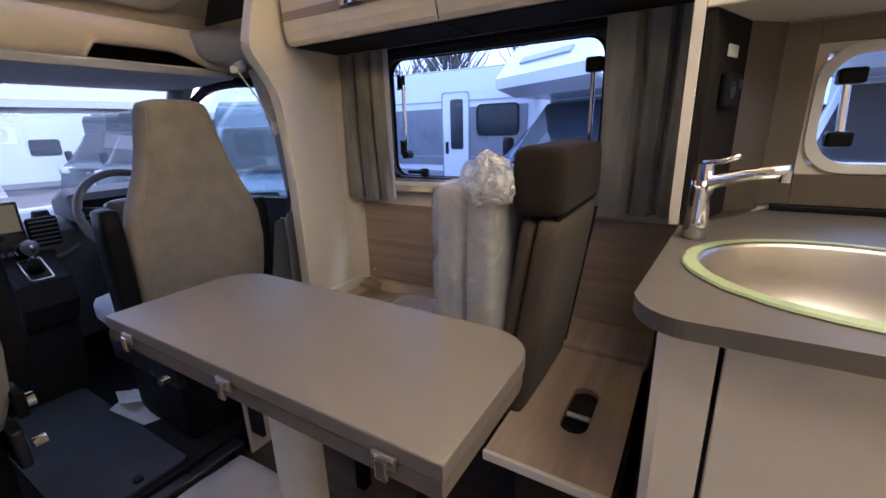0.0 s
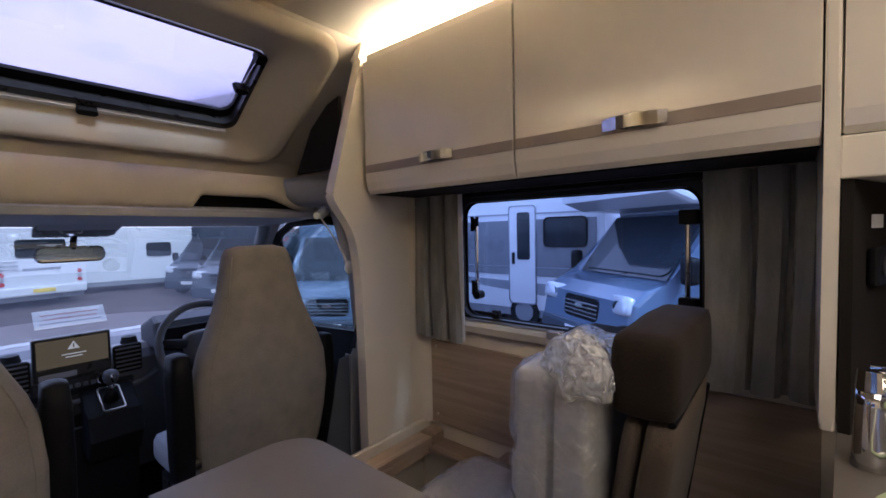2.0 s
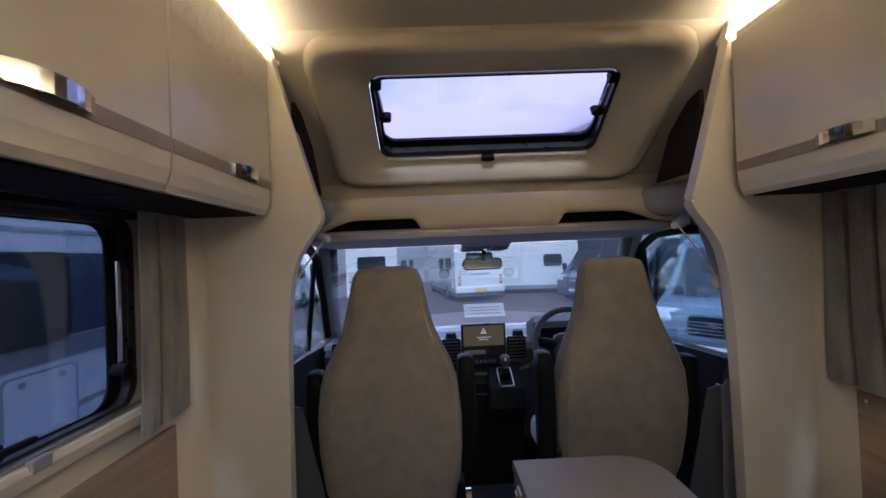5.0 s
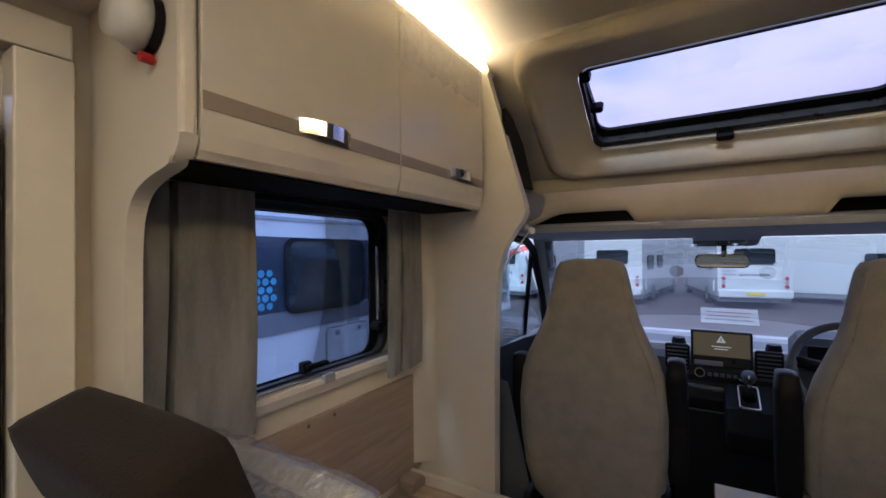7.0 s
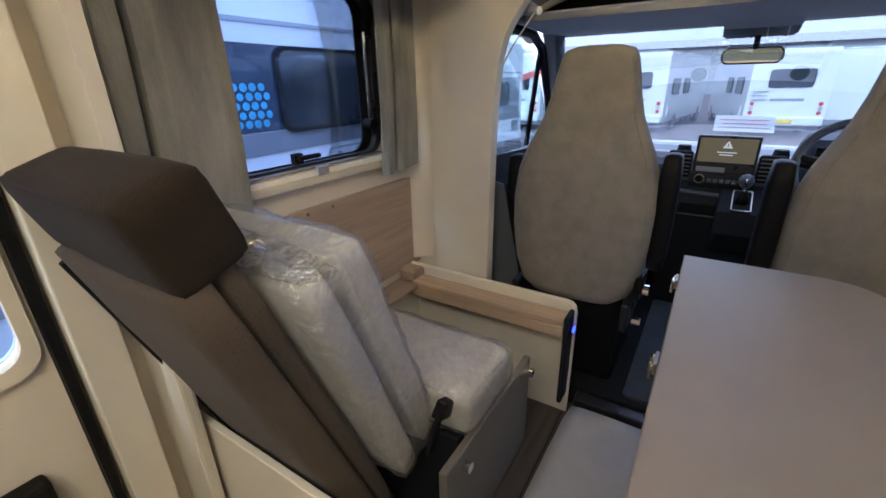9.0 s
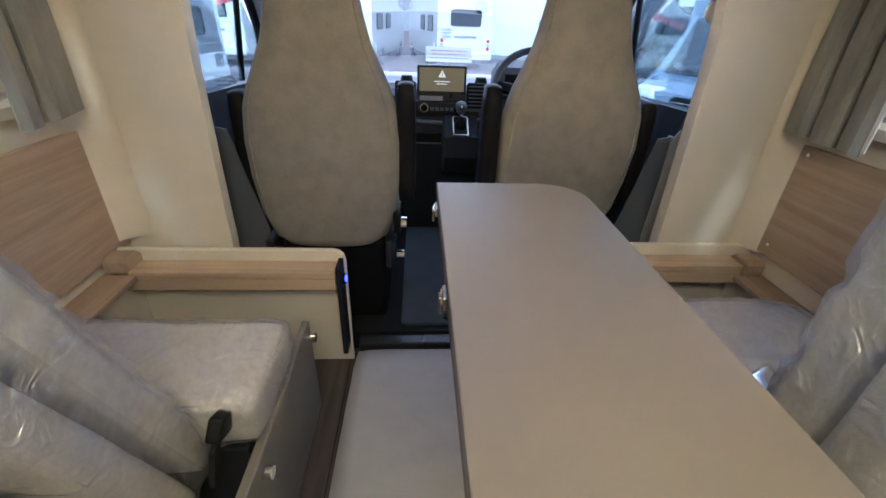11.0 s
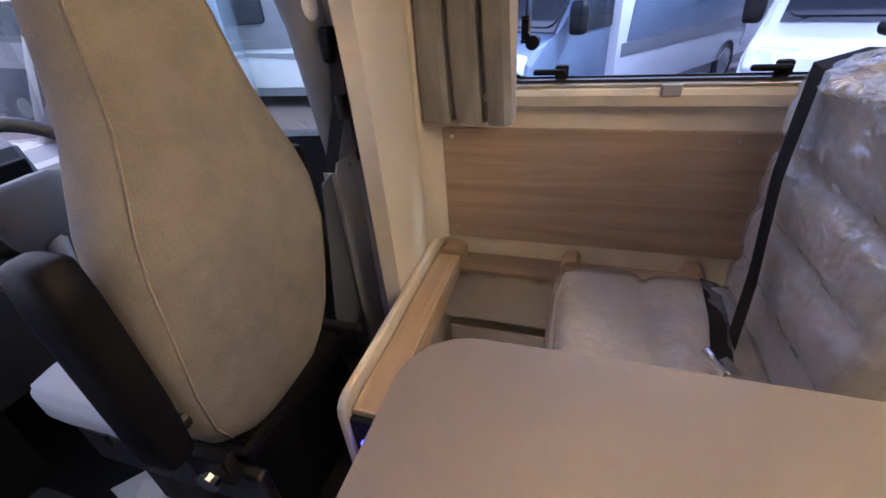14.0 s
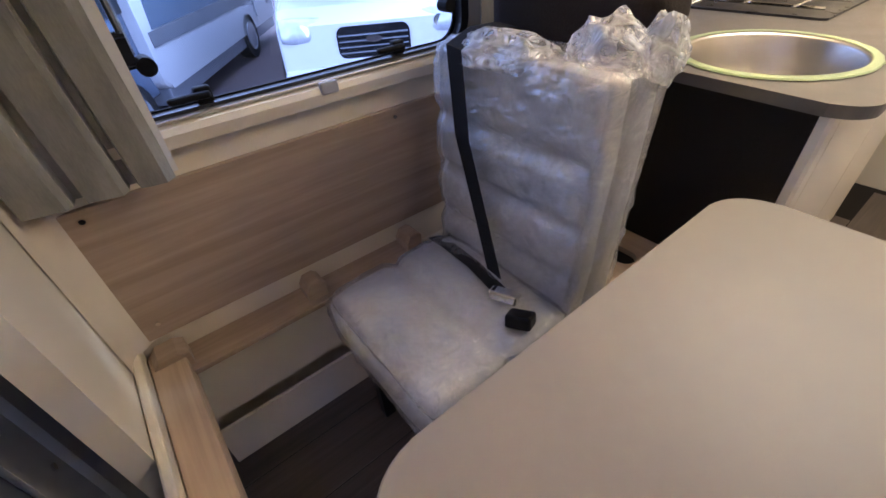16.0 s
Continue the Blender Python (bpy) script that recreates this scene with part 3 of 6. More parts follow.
# curved cab pillar panels
for s, nm in ((1, "right"), (-1, "left")):
    y = WF[s]
    edge = [(0.79, 2.10), (0.785, 2.03), (0.735, 1.85), (0.68, 1.65), (0.635, 1.50), (0.63, 1.475), (0.645, 1.44), (0.70, 1.37), (0.735, 1.30), (0.755, 1.15), (0.765, 0.9), (0.772, FLOOR)]
    edge = [edge[0], *soften(edge[1:])]
    pts = [(s * a, b) for a, b in edge] + [(s * 1.13, FLOOR), (s * 1.13, 2.10)]
    tagged(part("wall_pillar_" + nm, prism(pts, "y", y, y + 0.05, 0.014, 3), CREAM), "cream curved partition panel beside the cab opening", "partition", kind="structure")
    # soft cove into the side wall
    bm = bmesh.new()
    cols = []
    for k in range(7):
        w = radians(90 * k / 6)
        cols.append((s * (1.128 - 0.10 * (1 - math.sin(w))), y - 0.002 - 0.10 * (1 - math.cos(w))))
    for z0, z1 in ((0.44, 1.483),):
        lo = [bm.verts.new((a, b, z0)) for a, b in cols]
        hi = [bm.verts.new((a, b, z1)) for a, b in cols]
        for i in range(6):
            bm.faces.new((lo[i], lo[i + 1], hi[i + 1], hi[i]))
    tagged(part("cove_" + nm, bm, WALLC, smooth=True), "cream rounded corner cove", "trim", kind="structure")
    # dark plate for the shaded open cubby behind the panel, above the cab door
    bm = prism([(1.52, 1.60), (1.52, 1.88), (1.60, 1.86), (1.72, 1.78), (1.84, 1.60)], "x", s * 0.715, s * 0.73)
    tagged(part("cubby_shade_" + nm, bm, DARKWOOD), "dark plate as the shade of an open cubby beside the roof light", "trim", kind="structure")


# ---------------------------------------------------------------- windows
def side_window(name, side, win, label, catches, hinge_y, sill=True):
    y0, y1, z0, z1 = win
    s = side
    xw = s * W
    w = thing(name, (xw, (y0 + y1) / 2, z0), label, "window", kind="structure")
    o = rrect(y0 - 0.02, y1 + 0.02, z0 - 0.010, z1 + 0.02, 0.07)
    i = rrect(y0 + 0.008, y1 - 0.008, z0 + 0.004, z1 - 0.008, 0.055)
    part("window_frame", ring(o, i, "x", xw - s * 0.006, xw + s * 0.032), SATINBLACK, w, "black window frame")
    pane = part("pane", prism(rrect(y0 + 0.003, y1 - 0.003, z0 + 0.003, z1 - 0.003, 0.05), "x", xw + s * 0.026, xw + s * 0.030), PANE, w)
    pane.visible_shadow = False
    e0, e1 = (0.018, 0.018) if s > 0 else (0.018, 0.052)
    part("blackout_border", ring(rrect(y0 + 0.004, y1 - 0.004, z0 + 0.004, z1 - 0.004, 0.05), rrect(y0 + e0, y1 - e1, z0 + 0.008, z1 - 0.012, 0.06), "x", xw + s * 0.020, xw + s * 0.0255), BLACK, w, "black printed border of the pane")
    part("blind_cassette", prism([(xw - s * 0.05, z1 + 0.028), (xw - s * 0.05, z1 + 0.012), (xw - s * 0.004, z1 + 0.008), (xw - s * 0.004, z1 + 0.028)], "y", y0 - 0.06, y1 + 0.06), BLACK, w, "black blind cassette")
    if sill:
        part("window_sill", prism([(xw - s * 0.004, z0 - 0.013), (xw - s * 0.035, z0 - 0.016), (xw - s * 0.042, z0 - 0.03), (xw - s * 0.036, z0 - 0.058), (xw - s * 0.004, z0 - 0.066)], "y", y0 - 0.06, y1 + 0.06), WALLC, w, "cream sill rail")
        part("sill_bead", box(*sorted((xw - s * 0.002, xw - s * 0.024)), y0 - 0.05, y1 + 0.05, z0 - 0.0125, z0 - 0.004, 0.003), STEEL, w, "thin metal blind rail")
        ym = {1: 0.79, -1: 0.955}[s]
        part("blind_catch", box(*sorted((xw - s * 0.028, xw - s * 0.046)), ym - 0.024, ym + 0.024, z0 - 0.034, z0 - 0.004, 0.005), GREYTRIM, w, "grey blind catch")
    for yc, dz in catches:
        c = part("catch", box(*sorted((xw - s * 0.006, xw + s * 0.019)), yc - 0.018, yc + 0.018, z0 + 0.005, z0 + 0.04, 0.006), BLACK, w, "black window catch")
        part("lever", turn(box(*sorted((xw - s * 0.022, xw - s * 0.004)), yc - 0.012, yc + 0.075, z0 + 0.018, z0 + 0.033, 0.006), Matrix.Identity(4)), BLACK, c)
    for yh in hinge_y:
        inn = 1 if yh < (y0 + y1) / 2 else -1
        a = part("stay", tube([(xw + s * 0.008, yh + inn * 0.02, z1 - 0.11), (xw + s * 0.008, yh + inn * 0.02, z0 + 0.12)], 0.008, 8), CHROME, w, "window stay arm")
        for zz in (z1 - 0.10, z0 + 0.13):
            part("knuckle", box(*sorted((xw - s * 0.014, xw + s * 0.019)), yh - 0.012, yh + 0.03 * inn + 0.014, zz - 0.024, zz + 0.024, 0.007), BLACK, a)
        part("knob", disc((xw - s * 0.004, yh + inn * 0.035, z0 + 0.10), (s, 0, 0), 0.018, 0.04, 12), BLACK, a)
    return w


side_window("window_1", 1, RWIN, "large hinged acrylic window in a black frame", [(1.06, 0), (0.55, 0)], [0.345, 1.175])
side_window("window_2", -1, LWIN, "large hinged acrylic window in a black frame", [(0.90, 0)], [1.27])
kw = thing("window_3", (W, -0.64, 1.04), "kitchen window with chrome stay and rounded corners", "window", kind="structure")
part("window_frame", ring(rrect(-1.02, -0.22, 1.02, 1.35, 0.09), rrect(-0.99, -0.243, 1.045, 1.325, 0.08), "x", W - 0.012, W + 0.05), WHITEP, kw, "white window frame")
kp = part("pane", prism(rrect(-1.0, -0.236, 1.04, 1.33, 0.08), "x", W + 0.03, W + 0.034), PANE, kw)
kp.visible_shadow = False
sa = part("stay", tube([(W + 0.01, -0.285, 1.28), (W + 0.01, -0.295, 1.10)], 0.01, 8), CHROME, kw)
for zz in (1.27, 1.11):
    part("knuckle", box(W - 0.02, W + 0.03, -0.32, -0.262, zz - 0.02, zz + 0.02, 0.007), BLACK, sa)


def curtain(name, side, y0, y1, z0, z1, folds, label, lining=None):
    """A pleated curtain: broad flat panels with deep narrow folds between them."""
    bm = bmesh.new()
    s = side
    pts = []
    n = len(folds) + 1
    cuts = [y0, *folds, y1]
    x0 = s * (W - 0.075)
    for i in range(n):
        a, b = cuts[i], cuts[i + 1]
        g = 0.010
        pts += [(x0 + s * 0.004, a + (g if i else 0)), (x0 - s * 0.010, a + 0.25 * (b - a)), (x0 - s * 0.006, a + 0.6 * (b - a)), (x0, b - (g if i < n - 1 else 0))]
        if i < n - 1:
            pts += [(x0 + s * 0.035, b - g * 0.6), (x0 + s * 0.035, b + g * 0.6)]
    rows = []
    for k in range(13):
        f = k / 12
        z = z0 + (z1 - z0) * f
        rows.append([bm.verts.new((x + s * 0.0 + 0.008 * (1 - f) * noise.noise((y * 6, z * 3, 1.7)), y + 0.012 * (1 - f) * math.sin(9 * y + 3 * f), z + (0.006 * math.sin(14 * y) if k == 0 else 0))) for x, y in pts])
    for a, b in zip(rows, rows[1:]):
        for i in range(len(a) - 1):
            bm.faces.new((a[i], a[i + 1], b[i + 1], b[i]))
    ret = bmesh.ops.extrude_face_region(bm, geom=bm.faces[:])
    for v in [g for g in ret["geom"] if isinstance(g, bmesh.types.BMVert)]:
        v.co.x += s * 0.004
    ob = thing(name, (x0, (y0 + y1) / 2, z0), label, "curtain", "curtains at the side windows")
    part("cloth", bm, CURTAIN, ob)
    if lining is not None:
        part("lining", box(*sorted((x0 + s * 0.006, x0 + s * 0.010)), lining - 0.022, lining + 0.006, z0 + 0.006, z1), LINING, ob, "white lining edge")
    return ob


curtain("curtain", 1, 1.195, 1.435, 0.862, 1.482, [1.27, 1.355], "grey velvet curtain pleated beside the window", 1.195)
curtain("curtain", 1, 0.06, 0.315, 0.868, 1.482, [0.12, 0.20], "grey velvet curtain drawn behind the dinette seat")
curtain("curtain", -1, 0.40, 0.672, 0.868, 1.482, [0.478], "grey velvet curtain with deep folds beside the partition")
curtain("curtain", -1, 1.225, 1.43, 0.872, 1.482, [1.30], "grey velvet curtain beside the cab pillar")

# wood-effect wall panels under the windows
for s, y0, y1, sc in ((1, 0.385, 1.415, [(1.374, 0.805), (0.60, 0.805), (1.37, 0.49)]), (-1, 0.42, 1.49, [(0.889, 0.796), (0.997, 0.796)])):
    a, b = sorted((s * (W - 0.016), s * (W - 0.0005)))
    ob = thing("wall_panel", (s * (W - 0.008), (y0 + y1) / 2, 0.41), "grey-oak wood-effect panel screwed to the wall below the window", "wall panel")
    zb, zt = (0.446, 0.83) if s > 0 else (0.41, 0.812)
    part("board", prism([(y0, zb), (y1 + 0.03, zb), (y1, zt), (y0, zt)], "x", a, b, 0.002, 1), WOOD, ob)
    for yy, zz in sc:
        part("screw", disc((s * (W - 0.018), yy, zz), (s, 0, 0), 0.006, 0.004, 12), CHROME, ob)
ob = solo("wall_panel", box(W - 0.016, W - 0.0005, 0.055, 0.375, 0.44, 0.838, 0.002, 1), WOOD, "grey-oak wood-effect panel behind the seat back", "wall panel")

# ---------------------------------------------------------------- overhead lockers


def bow_handle(y, x, z, s, parent, length=0.15):
    """A chrome bow handle with a dark finger latch behind it."""
    pts = []
    h = length / 2
    for k in range(9):
        f = -1 + 2 * k / 8
        pts.append((y + f * h, 0.006 + 0.020 * (1 - f * f)))
    prof = [(s_y, x - s * d) for s_y, d in pts] + [(s_y, x - s * max(0.0, d - 0.007)) for s_y, d in reversed(pts)]
    bm = prism([(b, a) for a, b in prof], "z", z - 0.016, z + 0.016, 0.002, 1)
    hd = part("handle", bm, CHROME, parent, "chrome bow handle")
    part("latch", box(*sorted((x - s * 0.004, x - s * 0.022)), y - 0.028, y + 0.028, z - 0.018, z + 0.006, 0.004), SATINBLACK, hd, "dark push latch")


def locker(side, y0, y1, handle_y, x, z0=1.484, z1=2.0, label="gloss cream overhead locker door unit with taupe stripe and chrome handle", film=False, trim=True):
    s = side
    ob = thing("overhead_locker", (s * (W + x) / 2, (y0 + y1) / 2, z0), label, "cupboard", "overhead lockers")
    part("body", box(*sorted((s * (x + 0.022), s * 1.128)), y0, y1, z0 + 0.004, z1 - 0.004), CREAM, ob)
    prof = [(s * (x + 0.02), z1), (s * x, z1), (s * x, z0 + 0.085), (s * (x + 0.002), z0 + 0.045), (s * (x + 0.009), z0 + 0.014), (s * (x + 0.02), z0)]
    d = part("door", prism(prof, "y", y0 + 0.002, y1 - 0.002, 0.002, 1), GLOSS, ob, smooth=False)
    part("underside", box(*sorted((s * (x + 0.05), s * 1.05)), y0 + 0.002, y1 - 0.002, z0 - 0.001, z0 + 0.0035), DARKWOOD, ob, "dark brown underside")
    if not trim:
        return ob
    part("stripe", box(*sorted((s * (x - 0.0012), s * (x + 0.004))), y0 + 0.003, y1 - 0.003, z0 + 0.082, z0 + 0.113), STRIPE, d, "taupe stripe")
    bow_handle(handle_y, s * x, z0 + 0.104, s, d)
    if film:
        bm = bmesh.new()
        rows = [[bm.verts.new((s * (x - 0.004 - 0.010 * abs(noise.noise((j * 0.8, i * 0.9, 3)))), y0 + 0.01 + (y1 - y0 - 0.05) * j / 24, z1 - 0.13 + 0.16 * i / 10 + 0.02 * noise.noise((j * 0.5, 1, 2)))) for j in range(25)] for i in range(11)]
        for a, b in zip(rows, rows[1:]):
            for j in range(24):
                bm.faces.new((a[j], a[j + 1], b[j + 1], b[j]))
        part("protective_film", bm, FILM, d, "loose clear protective film", smooth=True)
    return ob


locker(1, 0.076, 0.754, 0.42, 0.77)
locker(1, 0.756, 1.432, 1.06, 0.77)
locker(-1, 0.388, 0.938, 0.66, 0.79)
locker(-1, 0.940, 1.470, 1.285, 0.79, film=True)
locker(1, -0.72, 0.048, -0.3, 0.775, 1.50, 2.0, "gloss cream kitchen overhead locker", trim=False)
locker(1, -1.6, -0.722, -1.1, 0.775, 1.50, 2.0, "gloss cream kitchen overhead locker", trim=False)
solo("locker_pelmet", box(0.79, 1.128, -1.6, 0.05, 1.415, 1.498, 0.004), CREAM, "cream pelmet under the kitchen lockers", "pelmet")
# lit cornice above the lockers
for s, y0, y1, x in ((1, -1.6, 1.42, 0.77), (-1, 0.386, 1.49, 0.79)):
    c = thing("light_cornice", (s * (x + 0.15), (y0 + y1) / 2, 2.0), "cream cornice above the lockers with a hidden warm light strip", "cornice light")
    part("rail", prism([(s * (x + 0.012), 2.003), (s * (x + 0.012), 2.03), (s * (x + 0.024), 2.034), (s * (x + 0.05), 2.003)], "y", y0, y1), CREAM, c)
    part("top_board", box(*sorted((s * (x + 0.05), s * 1.128)), y0, y1, 2.003, 2.012), CREAM, c)
    part("light_strip", box(*sorted((s * (x + 0.075), s * (x + 0.095))), y0 + 0.01, y1 - 0.02, 2.012, 2.022), LEDSTRIP, c, "glowing warm light strip")

# ---------------------------------------------------------------- partition, alarm and entrance door on the left
ptn = [(-0.79, 2.10), (-0.79, 1.52), (-0.80, 1.49), (-0.825, 1.470), (-0.90, 1.455), (-0.95, 1.43), (-0.975, 1.38), (-0.98, 1.30), (-0.98, FLOOR), (-1.13, FLOOR), (-1.13, 2.10)]
ptn = [ptn[0], *soften(ptn[1:8]), *ptn[8:]]
tagged(part("wall_partition_left", prism(ptn, "y", 0.355, 0.385, 0.008, 2), CREAM), "cream curved partition panel beside the entrance door", "partition", kind="structure")
rp = [(0.772, 2.10), (0.772, 1.40), (0.80, 0.93), (0.80, 0.91), (1.13, 0.91), (1.13, 2.10)]
tagged(part("wall_partition_right", prism(rp, "y", 0.050, 0.074, 0.005, 2), CREAM), "slim cream partition between dinette and kitchen", "partition", kind="structure")
al = thing("smoke_alarm", (-0.88, 0.32, 1.62), "white rounded alarm with a red reflection, on the partition", "alarm")
part("base", turn(disc((0, 0, 0), (0, 1, 0), 0.052, 0.014, 24), Matrix.Translation((-0.88, 0.346, 1.71))), BLACK, al, "black base ring", smooth=False)
part("cover", disc((-0.88, 0.317, 1.71), (0, -1, 0), 0.050, 0.045, 24, 0.036), WHITEP, al, smooth=True)
# small red disc stands in for a red reflection on the alarm
part("lamp", disc((-0.865, 0.341, 1.648), (0, -1, 0), 0.009, 0.02, 12), REDLENS_REFLECT, al, "red reflection as a small disc")

dr = thing("door_1", (-W, -0.1, FLOOR), "cream entrance door with a window, closed", "door", kind="structure")
part("door_leaf", ring(rrect(-0.42, 0.203, FLOOR + 0.02, 1.60, 0.09), rrect(-0.335, 0.172, 0.69, 1.375, 0.05), "x", -W - 0.03, -W + 0.01), WALLC, dr)
part("door_frame", ring(rrect(-0.455, 0.224, FLOOR, 1.62, 0.10), rrect(-0.42, 0.205, FLOOR + 0.02, 1.605, 0.09), "x", -W - 0.045, -W + 0.03), BLACK, dr, "black rubber frame")
part("door_window_frame", ring(rrect(-0.36, 0.192, 0.66, 1.40, 0.06), rrect(-0.33, 0.168, 0.69, 1.37, 0.05), "x", -W + 0.008, -W + 0.03), WALLC, dr)
dw = part("pane", prism(rrect(-0.333, 0.170, 0.692, 1.373, 0.05), "x", -W - 0.01, -W - 0.006), PANE, dr)
dw.visible_shadow = False
part("door_pocket", box(-W + 0.01, -W + 0.06, -0.36, 0.12, 0.30, 0.44, 0.01), DARKWOOD, dr, "dark door pocket")
tagged(part("door_jamb", box(-W, -W + 0.06, 0.232, 0.315, FLOOR, 1.68, 0.004), CREAM), "cream door jamb", "trim", kind="structure")
tagged(part("door_lintel", box(-W, -W + 0.05, -0.5, 0.315, 1.685, 1.75, 0.004), CREAM), "cream door head trim", "trim", kind="structure")
tagged(part("shelf_over_door", box(-W, -W + 0.25, -0.6, 0.353, 1.80, 1.83, 0.004), CREAM), "cream shelf over the entrance door", "shelf", kind="structure")

# ---------------------------------------------------------------- dinette


def end_panel(s, y, dz):
    """The cream end board of a bench frame with its pale oak ledge and socket block."""
    ob = thing("bench_end", (s * 0.7, y, FLOOR), "cream bench end board with pale oak ledge and lit socket", "bench frame", "bench frames")
    pts = [(s * 1.128, FLOOR), (s * 1.128, 0.44 + dz), (s * 0.40, 0.44 + dz), (s * 0.38, 0.434 + dz), (s * 0.366, 0.42 + dz), (s * 0.36, 0.395 + dz), (s * 0.36, FLOOR)]
    part("end_board", prism(pts, "y", y - 0.022, y, 0.006, 2), CREAM, ob)
    part("ledge", box(*sorted((s * 0.385, s * 1.10)), y - 0.105, y - 0.024, 0.375 + dz, 0.40 + dz, 0.004), WOODPALE, ob, "pale oak ledge")
    part("ledge_front", box(*sorted((s * 0.385, s * 1.10)), y - 0.105, y - 0.090, 0.33 + dz, 0.374 + dz, 0.002), WOODPALE, ob)
    sb = part("socket_block", box(*sorted((s * 0.366, s * 0.384)), y - 0.10, y - 0.024, 0.02, 0.40, 0.006), DARKTRIM, ob, "dark end block")
    part("socket", disc((s * 0.364, y - 0.062, 0.335), (s, 0, 0), 0.018, 0.012, 16), BLACK, sb)
    part("led", disc((s * 0.361, y - 0.062, 0.338), (s, 0, 0), 0.012, 0.016, 14), BLUELED, sb, "blue glowing lamp")
    # ledge along the wall with its cut blocks
    part("wall_ledge", box(*sorted((s * 1.02, s * 1.128)), 0.62, y - 0.024, 0.355, 0.374, 0.003), WOOD, ob, "oak ledge on the wall")
    for yy, w in ((1.385, 0.09), (0.985, 0.06), (0.63, 0.06)):
        part("block", prism([(yy - w / 2, 0.375), (yy + w / 2, 0.375), (yy + w / 2, 0.405), (yy + w / 4, 0.43), (yy - w / 4, 0.432), (yy - w / 2, 0.42)], "x", *sorted((s * 1.04, s * 1.112)), 0.003), WOOD, ob, "oak support block")
    part("back_board", box(*sorted((s * 1.075, s * 1.09)), 0.45, y - 0.024, 0.10, 0.35), CREAM, ob)
    part("heater_board", turn(box(*sorted((s * 1.02, s * 1.03)), 0.80, 1.395, -0.07, 0.10), Matrix.Identity(4)), WALLC, ob, "loose cream board on the floor")
    return ob


end_panel(1, 1.456, 0.012)
end_panel(-1, 1.445, -0.014)

# low boxes behind the backrests
bx = thing("bench_box", (0.6, 0.24, FLOOR), "dark bench box with oak lid and oval hand hole", "bench box")
part("carcass", box(0.325, 1.126, 0.085, 0.30, FLOOR, 0.398), DARKWOOD, bx)
lid_o = rrect(0.335, 0.90, 0.095, 0.385, 0.004)
lid_i = rrect(0.49, 0.70, 0.185, 0.255, 0.034)
part("lid", ring(lid_o, lid_i, "z", 0.402, 0.42), WOODX, bx)
part("lid_well", prism(rrect(0.488, 0.702, 0.183, 0.257, 0.034), "z", 0.399, 0.4015), BLACK, bx, "black hand hole")
part("lid_strap", tube([(0.575, 0.19, 0.408), (0.575, 0.25, 0.408)], 0.008, 8), WHITEP, bx, "pale pipe in the hand hole")
part("rear_ledge", box(0.902, 1.126, 0.085, 0.40, 0.40, 0.44, 0.006), WOODX, bx)
part("edge_trim", box(0.322, 0.3335, 0.085, 0.385, 0.40, 0.424, 0.002), CREAM, bx)
bl = thing("bench_box", (-0.7, 0.5, FLOOR), "grey bench box under the wrapped seat", "bench box")
part("carcass", box(-1.07, -0.47, 0.74, 0.88, FLOOR, 0.32, 0.006), DARKTRIM, bl)
part("side_board", turn(box(-0.452, -0.430, 0.62, 1.15, -0.02, 0.34, 0.004), Matrix.Identity(4)), mat("grey_side_board", (0.15, 0.14, 0.125), 0.5, vary=0.12, scale=5), bl, "grey side board")
for yy in (0.70, 1.12):
    part("knob", disc((-0.418, yy, 0.30), (1, 0, 0), 0.014, 0.02, 14), CHROME, bl, "chrome stud")
part("rear_board", box(-1.10, -0.475, 0.398, 0.418, FLOOR, 0.395, 0.004), CREAM, bl, "cream rear board under the seat back")
sf = thing("steel_stand", (0.65, 0.85, FLOOR), "black steel seat frame under the wrapped squab", "seat frame")
part("top_rail", box(0.42, 0.90, 0.62, 0.99, 0.37, 0.40, 0.006), BLACK, sf)
for x in (0.46, 0.86):
    for y in (0.66, 0.93):
        part("leg", box(x - 0.02, x + 0.02, y - 0.02, y + 0.02, FLOOR, 0.37, 0.004), BLACK, sf)
sf = thing("steel_stand", (-0.7, 0.85, FLOOR), "black steel seat frame under the wrapped squab", "seat frame")
part("top_rail", box(-1.0, -0.46, 0.76, 0.99, 0.33, 0.365, 0.006), BLACK, sf)
for x in (-0.96, -0.52):
    for y in (0.79, 0.93):
        part("leg", box(x - 0.02, x + 0.02, y - 0.02, y + 0.02, FLOOR, 0.33, 0.004), BLACK, sf)


def film_over(bm, grow, seed, crinkle=0.006, freq=13):
    """A crinkled skin round an upholstered block."""
    bmesh.ops.recalc_face_normals(bm, faces=bm.faces)
    bm.normal_update()
    nn = {v: v.normal.copy() for v in bm.verts}
    for v in bm.verts:
        p = v.co * freq + Vector((seed, 0, seed))
        ridge = 1 - abs(noise.noise(p)) * 2.2
        v.co += nn[v] * (grow + crinkle * max(0, ridge) ** 2 + 0.3 * crinkle * noise.noise(p * 2.7))
    return bm


def leaned(y, lean):
    return Matrix.Translation((0, y, 0.40)) @ Matrix.Rotation(radians(lean), 4, "X") @ Matrix.Translation((0, -y, -0.40))


